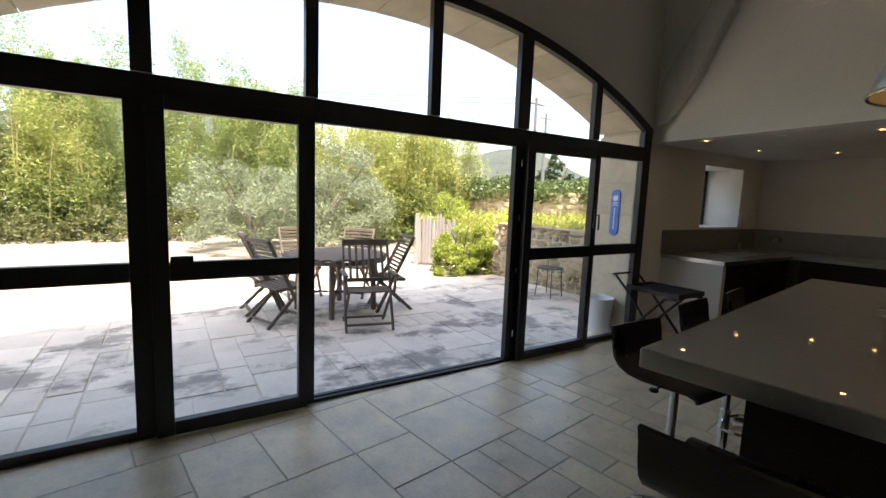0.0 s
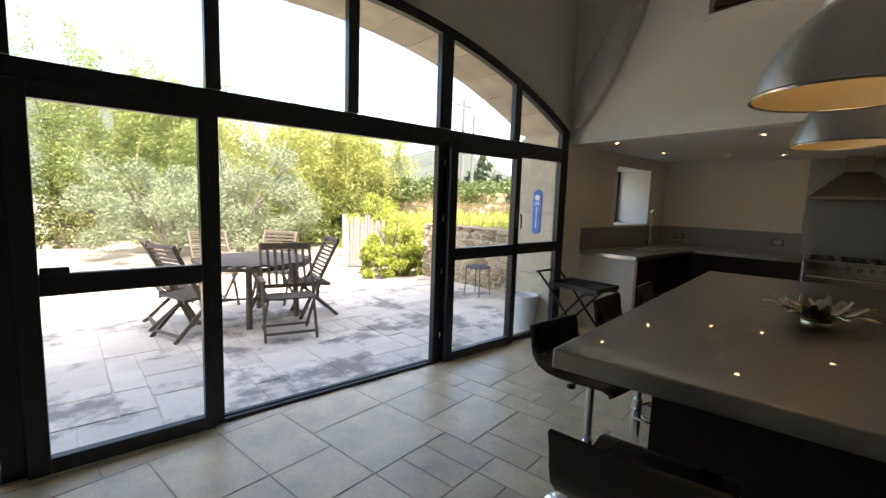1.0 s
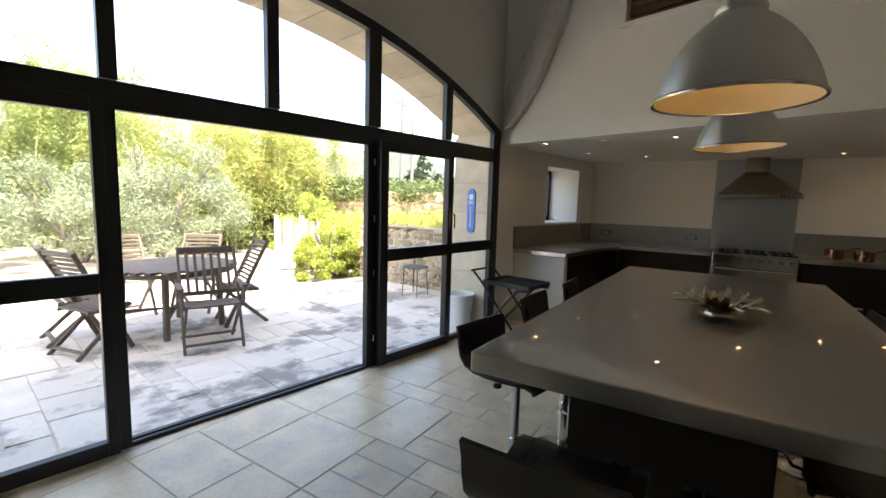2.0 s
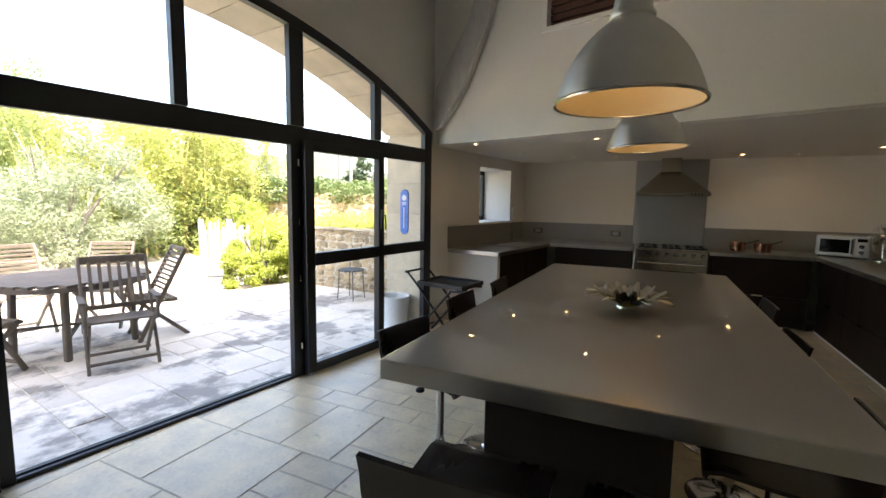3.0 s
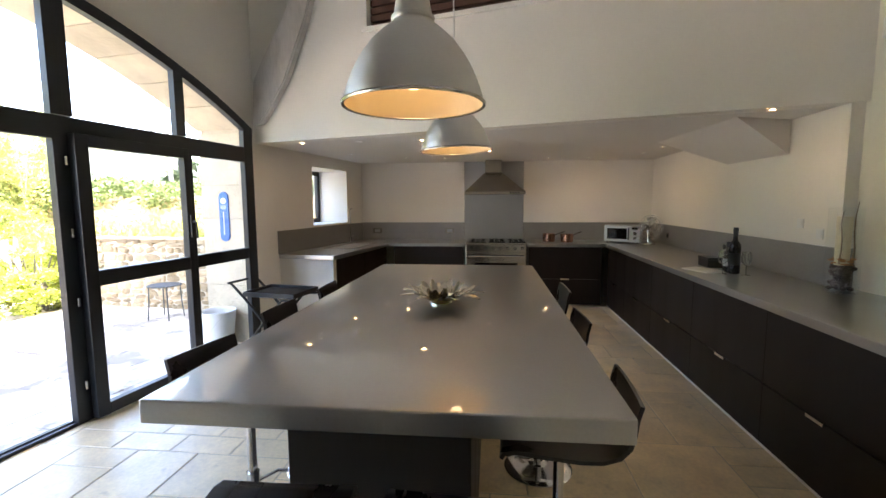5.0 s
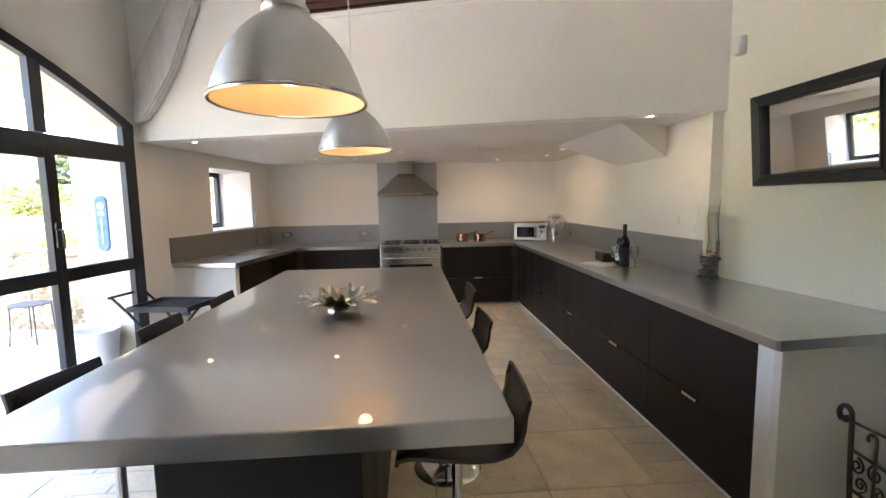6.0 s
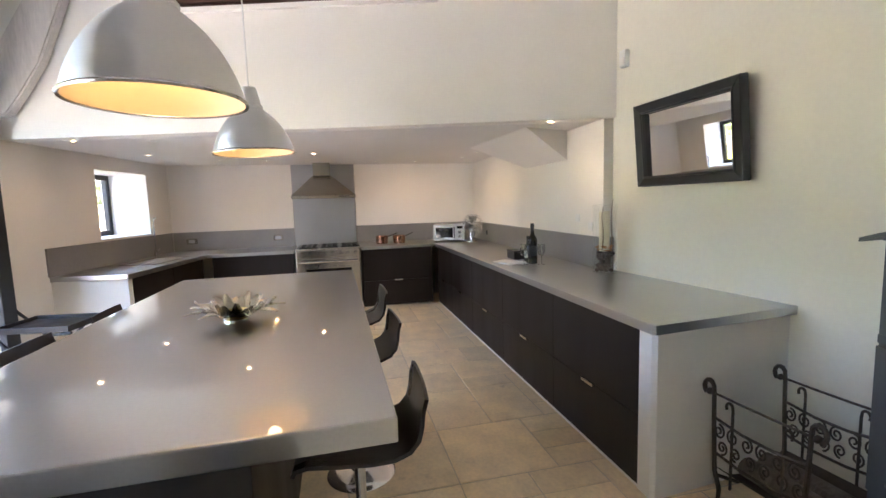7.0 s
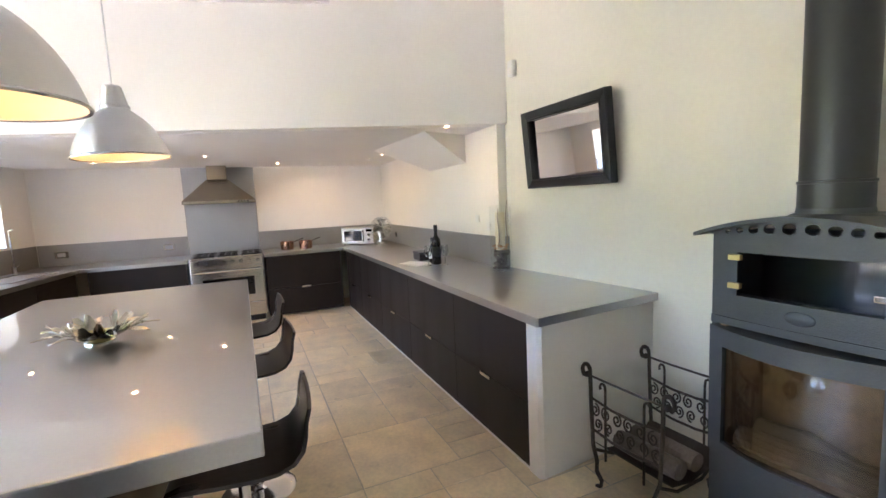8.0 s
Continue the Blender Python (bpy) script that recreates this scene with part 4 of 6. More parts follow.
# ---- bottles, glasses, tray, paper, vase ----
def bottle(x, y, h, label, r=0.040, m=None):
    b = thing("wine_bottle", label, "bottle", pose(x, y, CT), group="bottles on the worktop")
    part("body", one(lathe, [(0.0, 0.004), (r * 0.7, 0.0), (r, 0.006), (r, h * 0.58), (r * 0.9, h * 0.65), (r * 0.45, h * 0.73), (r * 0.36, h * 0.80), (r * 0.36, h * 0.94), (r * 0.42, h * 0.945), (r * 0.42, h * 0.965), (r * 0.34, h), (0, h)], 28), m or BLACK_GLASS, b, "dark glass")
    part("label", one(lathe, [(r + 0.0006, h * 0.20), (r + 0.0008, h * 0.21), (r + 0.0008, h * 0.45), (r + 0.0006, h * 0.46)], 28), WHITE if h < 0.3 else BLACK, b, "paper label with no legible text")
    part("capsule", one(lathe, [(r * 0.37, h * 0.82), (r * 0.38, h * 0.83), (r * 0.44, h * 0.945), (r * 0.40, h * 1.003), (0, h * 1.004)], 20), BLACK, b)


bottle(4.48, -2.40, 0.40, "tall dark wine bottle", 0.046)
bottle(4.575, -2.395, 0.27, "short dark bottle with a pale label", 0.038)
GLASSY = glass_material("thin_drinking_glass", (0.992, 0.995, 0.994), gloss=0.45)
WINE = glass_material("wine_glass", (0.80, 0.82, 0.82), gloss=4.0)
for x, y in ((4.395, -2.455), (4.46, -2.30)):
    g = thing("wine_glass", "clear stemmed wine glass", "glass", pose(x, y, CT), group="wine glasses on the worktop")
    part("foot", one(lathe, [(0.0, 0.008), (0.006, 0.006), (0.033, 0.002), (0.034, 0.0)], 24), WINE, g)
    part("stem", one(cyl, (0, 0, 0.005), (0, 0, 0.085), 0.004, 10), WINE, g)
    part("bowl", one(lathe, [(0.0, 0.083), (0.02, 0.09), (0.036, 0.115), (0.039, 0.15), (0.033, 0.20)], 24), WINE, g)
box_ = thing("black_box", "low black lidded box against the upstand", "box", pose(4.93, -2.42, CT, 0, 0, RW))
part("body", one(box, -0.11, 0.11, -0.07, 0.07, 0.0, 0.075, 0.006), BLACK, box_)
part("lid", one(box, -0.114, 0.114, -0.074, 0.074, 0.076, 0.094, 0.005), BLACK, box_)
paper = thing("folded_papers", "small pile of white folded papers", "paper", pose(4.63, -2.22, CT, 0, 0, 20))
for k in range(3):
    part("sheet", one(box, -0.14, 0.14, -0.10, 0.10, 0.001 + 0.005 * k, 0.005 + 0.005 * k, 0.001, pose(0.004 * k, 0, 0, 0, 0, 5 * k)), WHITE, paper)

vase = thing("glass_vase", "tall square glass vase with candles and dried seed heads", "vase", pose(3.70, -2.69, CT, 0, 0, 8) @ Matrix.Diagonal((1.25, 1.25, 1.0, 1.0)))
bm = bmesh.new()
for a, b, c, d in ((-0.055, 0.055, -0.055, -0.052), (-0.055, 0.055, 0.052, 0.055), (-0.055, -0.052, -0.052, 0.052), (0.052, 0.055, -0.052, 0.052)):
    box(bm, a, b, c, d, 0.0, 0.58)
part("wall", bm, GLASSY, vase, "clear glass side")
part("floor", one(box, -0.052, 0.052, -0.052, 0.052, 0.0, 0.012), GLASSY, vase)
WAX = material("ivory_wax", (0.78, 0.70, 0.52), 0.5, spread=0.05, scale=8, fine=60, bump=0.05)
for x, y, h in ((0.0, 0.005, 0.52),):
    part("candle", one(cyl, (x, y, 0.19), (x, y, h), 0.034, 20), WAX, vase, "tall ivory candle")
PEBBLE = material("dark_seed_heads", (0.15, 0.12, 0.115), 0.7, spread=0.4, scale=30, fine=90, bump=0.4, per_island=0.4)
bm = bmesh.new()
for k in range(120):
    bmesh.ops.create_icosphere(bm, subdivisions=1, radius=rng.uniform(0.010, 0.017), matrix=Matrix.Translation((rng.uniform(-0.036, 0.036), rng.uniform(-0.036, 0.036), rng.uniform(0.026, 0.19))))
part("seed_heads", bm, PEBBLE, vase, "dark dried seed heads")
PETALS = material("dried_orange_petals", (0.48, 0.24, 0.10), 0.7, spread=0.3, scale=30, fine=90, bump=0.3, per_island=0.4)
bm = bmesh.new()
for k in range(34):
    bmesh.ops.create_icosphere(bm, subdivisions=1, radius=rng.uniform(0.008, 0.014), matrix=Matrix.Translation((rng.uniform(-0.038, 0.038), rng.uniform(-0.038, 0.038), rng.uniform(0.19, 0.235))) @ Matrix.Diagonal((1.3, 1.3, 0.6, 1)))
part("dried_petals", bm, PETALS, vase, "dried orange petals")
TWIG = material("grey_brown_twigs", (0.36, 0.27, 0.19), 0.8, spread=0.3, scale=20, fine=60, bump=0.2)
for k in range(3):
    bm = bmesh.new()
    a = k * math.tau / 3
    p0 = Vector((0.04 * math.cos(a), 0.04 * math.sin(a), 0.20))
    pts = [p0 + Vector((0.004 * math.cos(a) * t + 0.004 * math.sin(9 * t + k), 0.004 * math.sin(a) * t + 0.004 * math.cos(7 * t + k), t * (0.30 + 0.06 * (k % 4)))) for t in (0, 0.25, 0.5, 0.75, 1.0)]
    tube(bm, pts, [0.004, 0.0035, 0.003, 0.0025, 0.0015], 6)
    part("twig", bm, TWIG, vase, "thin dry twig")

# ---- wood stove ----
stove = thing("wood_stove", "grey cast-iron wood stove with an oven and arched top", "stove", pose(1.36, -2.65, 0, 0, 0, 3) @ Matrix.Diagonal((1.15, 1.15, 0.977, 1.0)))
SW, SD = 0.315, 0.345


def bulge(x, d=0.05):
    """The bowed front: how far it stands out at x."""
    return d * (1 - (x / SW) ** 2)


def front_slab(bm, x0, x1, z0, z1, y0, thick, bow=0.05, n=12):
    """A bowed plate on the front."""
    xs = [x0 + (x1 - x0) * k / n for k in range(n + 1)]
    rows = [[(x, y0 + bulge(x, bow) + s, z) for x in xs] for z, s in ((z0, 0), (z1, 0))]
    a = [[bm.verts.new(p) for p in r] for r in rows]
    b = [[bm.verts.new((x, y - thick, z)) for x, y, z in r] for r in rows]
    for k in range(n):
        bm.faces.new((a[0][k], a[0][k + 1], a[1][k + 1], a[1][k]))
        bm.faces.new((b[0][k + 1], b[0][k], b[1][k], b[1][k + 1]))
        bm.faces.new((a[1][k], a[1][k + 1], b[1][k + 1], b[1][k]))
        bm.faces.new((a[0][k + 1], a[0][k], b[0][k], b[0][k + 1]))
    for k in (0, n):
        bm.faces.new((a[0][k], a[1][k], b[1][k], b[0][k]))
    bmesh.ops.recalc_face_normals(bm, faces=bm.faces)


for x0, x1 in ((-SW, -SW + 0.02), (SW - 0.02, SW)):
    part("side", one(box, x0, x1, -SD, 0.0, 0.04, 1.418, 0.004), CAST, stove)
part("back", one(box, -SW + 0.02, SW - 0.02, -SD, -SD + 0.02, 0.04, 1.418), CAST, stove)
part("base", one(box, -SW - 0.01, SW + 0.01, -SD - 0.01, 0.055, 0.0, 0.06, 0.008), CAST, stove)
part("lower_front", one(front_slab, -SW, SW, 0.06, 0.36, 0.0, 0.03, 0.075), CAST, stove)
part("shelf", one(box, -SW + 0.02, SW - 0.02, -SD + 0.02, 0.0, 1.02, 1.04), CAST, stove)
part("frieze", one(front_slab, -SW, SW, 1.03, 1.14, 0.0, 0.03, 0.02), CAST, stove)
part("lintel", one(front_slab, -SW, SW, 0.995, 1.03, 0.006, 0.03, 0.02), CAST, stove)
part("ledge", one(front_slab, -SW + 0.005, SW - 0.005, 0.962, 0.974, 0.014, 0.13, 0.085), CAST, stove)
part("firebox_floor", one(box, -SW + 0.02, SW - 0.02, -SD + 0.02, -0.01, 0.34, 0.36), CAST, stove)
part("emblem", one(lathe, [(0.0, 0.012), (0.03, 0.010), (0.045, 0.004), (0.048, 0.0)], 24), CAST, stove, "oval cast emblem").matrix_local = Matrix.Translation((0, 0.02, 1.085)) @ pose(0, 0, 0, -90) @ Matrix.Diagonal((1.0, 0.62, 1.0, 1.0))
# fire door with its glass
door = part("fire_door", one(front_slab, -SW + 0.005, -SW + 0.075, 0.36, 0.985, 0.018, 0.03, 0.085, 4), CAST, stove)
part("stile", one(front_slab, SW - 0.075, SW - 0.005, 0.36, 0.985, 0.018, 0.03, 0.085, 4), CAST, door)
part("rail", one(front_slab, -SW + 0.075, SW - 0.075, 0.90, 0.985, 0.018, 0.03, 0.085), CAST, door)
part("rail", one(front_slab, -SW + 0.075, SW - 0.075, 0.36, 0.43, 0.018, 0.03, 0.085), CAST, door)
part("glass", one(front_slab, -SW + 0.07, SW - 0.07, 0.42, 0.91, 0.004, 0.006, 0.085), glass_material("stove_glass", (0.88, 0.83, 0.76), 0.02, 1.5), door, "smoke-stained glass")
SOOT = material("sooty_firebrick", (0.30, 0.21, 0.145), 0.9, spread=0.5, scale=6, fine=50, bump=0.4)
part("firebrick", one(box, -SW + 0.03, SW - 0.03, -SD + 0.021, -SD + 0.04, 0.361, 1.019), SOOT, stove, "sooty firebrick lining")
for s in (-1, 1):
    part("firebrick", one(box, s * (SW - 0.035) - 0.012, s * (SW - 0.035) + 0.012, -SD + 0.045, -0.02, 0.361, 1.0), SOOT, stove, "sooty firebrick lining")
ASH = material("pale_wood_ash", (0.58, 0.54, 0.49), 0.95, spread=0.2, scale=14, fine=80, bump=0.6, depth=0.01)
bm = bmesh.new()
ra = random.Random(12)
grid_ = [[bm.verts.new((-0.26 + 0.52 * i / 14, -0.31 + 0.27 * j / 10, 0.362 + 0.075 * math.sin(math.pi * i / 14) ** 0.5 * math.sin(math.pi * j / 10) ** 0.6 * ra.uniform(0.7, 1.1))) for i in range(15)] for j in range(11)]
for j in range(10):
    for i in range(14):
        bm.faces.new((grid_[j][i], grid_[j][i + 1], grid_[j + 1][i + 1], grid_[j + 1][i]))
part("ash_bed", bm, ASH, stove, "pale ash on the firebox floor", smooth=60)
BARK = material("grey_bark", (0.15, 0.12, 0.095), 0.9, spread=0.35, scale=9, fine=70, bump=0.8, stretch=(1, 1, 0.3), depth=0.01)
for k, (y, z, a, r) in enumerate(((-0.09, 0.42, 4, 0.055), (-0.20, 0.42, -5, 0.055))):
    bm = bmesh.new()
    tube(bm, [(-0.24, y, z), (-0.1, y + 0.01, z + 0.004 * a), (0.08, y - 0.008, z - 0.002 * a), (0.24, y, z)], [r * 0.95, r, r * 1.03, r * 0.9], 12)
    log_ = single("fire_log", bm, BARK, "split grey log lying in the stove", "log", stove.matrix_world @ pose(0, 0, 0, 0, 0, a * 0.5), group="logs")
# oven window frame under the arch
part("oven_glass", one(front_slab, -SW + 0.09, SW - 0.09, 1.155, 1.350, -0.004, 0.006, 0.02), glass_material("oven_glass", (0.78, 0.80, 0.80), 0.0, 0.6), stove, "dark oven glass")
part("oven_stile", one(front_slab, -SW, -SW + 0.10, 1.14, 1.43, 0.0, 0.03, 0.02, 4), CAST, stove)
part("oven_stile", one(front_slab, SW - 0.10, SW, 1.14, 1.43, 0.0, 0.03, 0.02, 4), CAST, stove)
part("oven_head", one(front_slab, -SW + 0.10, SW - 0.10, 1.34, 1.43, 0.0, 0.03, 0.02), CAST, stove)
for z in (1.175, 1.305):
    part("hinge", one(box, SW - 0.12, SW - 0.075, 0.010, 0.032, z, z + 0.026, 0.004), BRASS, stove, "brass hinge")
part("latch", one(box, -SW + 0.08, -SW + 0.12, 0.014, 0.034, 1.20, 1.225, 0.004), CHROME, stove)
# pierced gallery and arched lid
bm = bmesh.new()
n = 60
top = [1.49 - 0.075 * (x / (SW + 0.03)) ** 2 for x in [-(SW + 0.03) + 2 * (SW + 0.03) * k / n for k in range(n + 1)]]
xs = [-(SW + 0.03) + 2 * (SW + 0.03) * k / n for k in range(n + 1)]
a = [[bm.verts.new((x, y, t)) for x, t in zip(xs, top)] for y in (0.085, -SD - 0.01)]
b = [[bm.verts.new((x, y, t + 0.016)) for x, t in zip(xs, top)] for y in (0.085, -SD - 0.01)]
for k in range(n):
    bm.faces.new((b[0][k], b[0][k + 1], b[1][k + 1], b[1][k]))
    bm.faces.new((a[0][k + 1], a[0][k], a[1][k], a[1][k + 1]))
    bm.faces.new((a[0][k], a[0][k + 1], b[0][k + 1], b[0][k]))
    bm.faces.new((a[1][k + 1], a[1][k], b[1][k], b[1][k + 1]))
for k in (0, n):
    bm.faces.new((a[0][k], b[0][k], b[1][k], a[1][k]))
bmesh.ops.recalc_face_normals(bm, faces=bm.faces)
part("lid", bm, CAST, stove, "arched cast lid")
gallery = bmesh.new()
holes = [(-0.245, 0.011), (-0.20, 0.014), (-0.15, 0.018), (-0.095, 0.020), (-0.034, 0.022), (0.034, 0.022), (0.095, 0.020), (0.15, 0.018), (0.20, 0.014), (0.245, 0.011)]
cut = [-SW] + [v for x, r in holes for v in (x - r, x + r)] + [SW]


def gal_top(x):
    return 1.487 - 0.075 * (x / (SW + 0.03)) ** 2


def strip(bm, x0, z0l, z0r, x1, z1l, z1r):
    f = [bm.verts.new((x, bulge(x, 0.02) + 0.016 - s, z)) for s in (0, 0.012) for x, z in ((x0, z0l), (x1, z0r), (x1, z1r), (x0, z1l))]
    for q in ((0, 1, 2, 3), (7, 6, 5, 4), (0, 4, 5, 1), (2, 6, 7, 3)):
        bm.faces.new([f[i] for i in q])


for k in range(0, len(cut), 2):
    strip(gallery, cut[k], 1.418, 1.418, cut[k + 1], gal_top(cut[k]), gal_top(cut[k + 1]))
for x, r in holes:
    zc = (1.418 + gal_top(x)) / 2 + 0.001
    for j in range(8):
        xa, xb = x - r * math.cos(j * math.pi / 8), x - r * math.cos((j + 1) * math.pi / 8)
        ha, hb = r * math.sin(j * math.pi / 8), r * math.sin((j + 1) * math.pi / 8)
        strip(gallery, xa, zc + ha, zc + hb, xb, gal_top(xa), gal_top(xb))
        strip(gallery, xa, 1.418, 1.418, xb, zc - ha, zc - hb)
part("gallery", gallery, CAST, stove, "pierced cast gallery under the lid", smooth=0)
part("flue", one(lathe, [(0.108, 1.48), (0.108, 1.63), (0.111, 1.632), (0.111, 1.642), (0.105, 1.645), (0.105, 5.01)], 40, (0.0, -0.19, 0)), PIPE, stove, "grey enamelled flue pipe")
part("flue_collar", one(lathe, [(0.135, 1.478), (0.130, 1.50), (0.112, 1.508), (0.109, 1.53)], 40, (0.0, -0.19, 0)), CAST, stove)

# ---- log rack ----
rack = thing("log_rack", "wrought-iron log rack with scrolled panels, partly empty", "rack", pose(1.96, -2.54, 0, 0, 0, 4) @ Matrix.Diagonal((0.78, 1.2, 1.03, 1.0)))
def scroll(cx, cz, r, turns, start, hand, y):
    pts = []
    for k in range(int(14 * turns) + 1):
        t = k / (14 * turns)
        a = start + hand * t * turns * math.tau
        rr = r * (1 - 0.78 * t)
        pts.append((cx + rr * math.cos(a), y, cz + rr * math.sin(a)))
    return pts


for y in (-0.20, 0.20):
    for x in (-0.27, 0.27):
        bm = bmesh.new()
        s = 1 if x > 0 else -1
        pts = [(x - 0.04 * s, y, 0.0), (x - 0.075 * s, y, 0.012), (x - 0.085 * s, y, 0.045), (x - 0.04 * s, y, 0.085), (x - 0.045 * s, y, 0.14), (x - 0.01 * s, y, 0.22), (x + 0.005 * s, y, 0.45), (x + 0.01 * s, y, 0.60)]
        pts += [(x + 0.01 * s + 0.035 * s * (1 - math.cos(a)), y, 0.62 + 0.035 * math.sin(a)) for a in [j * math.pi / 6 for j in range(1, 9)]]
        tube(bm, pts, 0.011, 8)
        part("post", bm, IRON, rack)
    for x in (-0.15, 0.15):
        bm = bmesh.new()
        s = 1 if x > 0 else -1
        pts = [(x, y, 0.17), (x, y, 0.40), (x, y, 0.55)] + [(x + 0.022 * s * (1 - math.cos(a)), y, 0.56 + 0.022 * math.sin(a)) for a in [j * math.pi / 5 for j in range(1, 7)]]
        tube(bm, pts, 0.007, 7)
        part("short_post", bm, IRON, rack)
    for z in (0.31, 0.48):
        bm = bmesh.new()
        tube(bm, [(-0.27, y, z), (-0.09, y, z - 0.02), (0.09, y, z - 0.02), (0.27, y, z)], 0.007, 6)
        part("bar", bm, IRON, rack)
    for k in range(6):
        bm = bmesh.new()
        cx = -0.225 + 0.09 * k
        tube(bm, scroll(cx + 0.012, 0.422, 0.037, 1.5, math.pi / 2, 1 if k % 2 else -1, y), 0.005, 5)
        tube(bm, scroll(cx - 0.012, 0.350, 0.034, 1.5, -math.pi / 2, -1 if k % 2 else 1, y), 0.005, 5)
        part("scroll", bm, IRON, rack)
for x in (-0.25, 0.25):
    bm = bmesh.new()
    y = 0.8 * x
    tube(bm, [(-0.30, y, 0.60), (-0.1, y, 0.597), (0.1, y, 0.597), (0.30, y, 0.60)], 0.006, 6)
    for e in (-0.31, 0.31):
        bmesh.ops.create_icosphere(bm, subdivisions=2, radius=0.017, matrix=Matrix.Translation((e, y, 0.60)))
    part("top_rod", bm, IRON, rack)
    bm = bmesh.new()
    tube(bm, [(x, -0.20, 0.20), (x, -0.08, 0.13), (x, 0.08, 0.13), (x, 0.20, 0.20)], 0.009, 6)
    part("cross_bar", bm, IRON, rack)
bm = bmesh.new()
rows = [[(x, y, z) for x in (-0.26, 0.0, 0.26)] for y, z in ((-0.19, 0.235), (-0.12, 0.175), (0.0, 0.150), (0.12, 0.175), (0.19, 0.235))]
sheet(bm, rows, 0.004)
part("cradle", bm, IRON, rack, "dark sheet-iron cradle")
for k, (x, y) in enumerate(((-0.05, -0.06), (0.04, 0.05))):
    bm = bmesh.new()
    tube(bm, [(-0.24, y, 0.215), (0.0, y + 0.01, 0.22), (0.23, y, 0.212)], [0.045, 0.05, 0.046], 12)
    single("fire_log", bm, BARK, "grey log lying in the iron rack", "log", rack.matrix_world.copy(), group="logs")


# ---- outside: furniture on the terrace ----
GZ = -0.03


def bar_between(bm, a, b, wide, thick, up=(0, 0, 1)):
    """A flat wooden bar from a to b."""
    a, b = Vector(a), Vector(b)
    way = (b - a).normalized()
    side = way.cross(Vector(up))
    side = side.normalized() if side.length > 1e-3 else Vector((1, 0, 0))
    top = side.cross(way).normalized()
    vs = [bm.verts.new(p + s * side * wide / 2 + t * top * thick / 2) for p in (a, b) for s, t in ((-1, -1), (1, -1), (1, 1), (-1, 1))]
    for q in ((3, 2, 1, 0), (4, 5, 6, 7), (0, 1, 5, 4), (1, 2, 6, 5), (2, 3, 7, 6), (3, 0, 4, 7)):
        bm.faces.new([vs[i] for i in q])


def bars(name, parent, pairs, wide, thick, mat=TEAK, up=(0, 0, 1), label=""):
    for a, b in pairs:
        bm = bmesh.new()
        bar_between(bm, a, b, wide, thick, up)
        bmesh.ops.bevel(bm, geom=list(bm.edges), offset=min(wide, thick) * 0.18, segments=1, affect="EDGES")
        part(name, bm, mat, parent, label)


def garden_chair(x, y, turn, upright=False, arms=False, label="weathered grey teak folding garden chair"):
    """A folding chair facing its own +y; the back leans to -y."""
    c = thing("garden_chair", label, "chair", pose(x, y, GZ, 0, 0, turn), group="chairs round the garden table")
    w = 0.24 if not arms else 0.27
    bars("back_leg", c, [((s, 0.20, 0.02 - 0.02), (s, -0.30, 1.02)) for s in (-w, w)], 0.026, 0.045)
    bars("cross_leg", c, [((s * 0.9, -0.30, 0.0), (s * 0.9, 0.20, 0.47)) for s in (-w, w)], 0.024, 0.042)
    bars("stretcher", c, [((-w, -0.24, 0.06), (w, -0.24, 0.06)), ((-w, 0.17, 0.08), (w, 0.17, 0.08))], 0.04, 0.022)
    bars("seat_slat", c, [((-w + 0.01, -0.17 + 0.068 * k, 0.445 + 0.004 * k), (w - 0.01, -0.17 + 0.068 * k, 0.445 + 0.004 * k)) for k in range(6)], 0.052, 0.018)
    bars("seat_rail", c, [((s * 0.92, -0.20, 0.425), (s * 0.92, 0.22, 0.45)) for s in (-w, w)], 0.022, 0.03)

    def on_back(z, x_):
        return (x_, 0.20 - 0.50 * z / 1.02 + 0.005, z)
    if upright:
        bars("top_rail", c, [(on_back(0.985, -w), on_back(0.985, w))], 0.025, 0.075)
        bars("lower_rail", c, [(on_back(0.56, -w), on_back(0.56, w))], 0.022, 0.045)
        bars("back_slat", c, [(on_back(0.565, v), on_back(0.965, v)) for v in [-w + 2 * w * (k + 1) / 7 for k in range(6)]], 0.030, 0.014, up=(0, 1, 0))
    else:
        bars("top_rail", c, [(on_back(1.0, -w), on_back(1.0, w))], 0.025, 0.05)
        bars("back_slat", c, [(on_back(z, -w), on_back(z, w)) for z in [0.56 + 0.048 * k for k in range(9)]], 0.014, 0.028)
    if arms:
        bars("arm", c, [((s * 1.06, -0.16, 0.66), (s * 1.06, 0.24, 0.66)) for s in (-w, w)], 0.055, 0.022)
        bars("arm_post", c, [((s * 1.06, 0.22, 0.65), (s * 1.0, 0.18, 0.44)) for s in (-w, w)], 0.03, 0.03)
    return c


garden_chair(2.72, 4.40, 158, True, True, "weathered teak garden armchair with upright back slats")
garden_chair(3.42, 5.05, 72, label="weathered teak folding chair with a slatted back")
garden_chair(1.97, 5.18, -78)
garden_chair(2.02, 5.75, -98)
garden_chair(2.72, 6.32, 176)
garden_chair(3.38, 5.95, 128)
gt = thing("garden_table", "round weathered teak garden table", "table", pose(2.78, 5.32, GZ, 0, 0, 12))
for k in range(11):
    v = -0.60 + 0.12 * k
    half = math.sqrt(max(0.02, 0.66 ** 2 - v * v))
    part("plank", one(box, -half, half, v - 0.054, v + 0.054, 0.745, 0.772, 0.004), TEAK, gt)
bm = bmesh.new()
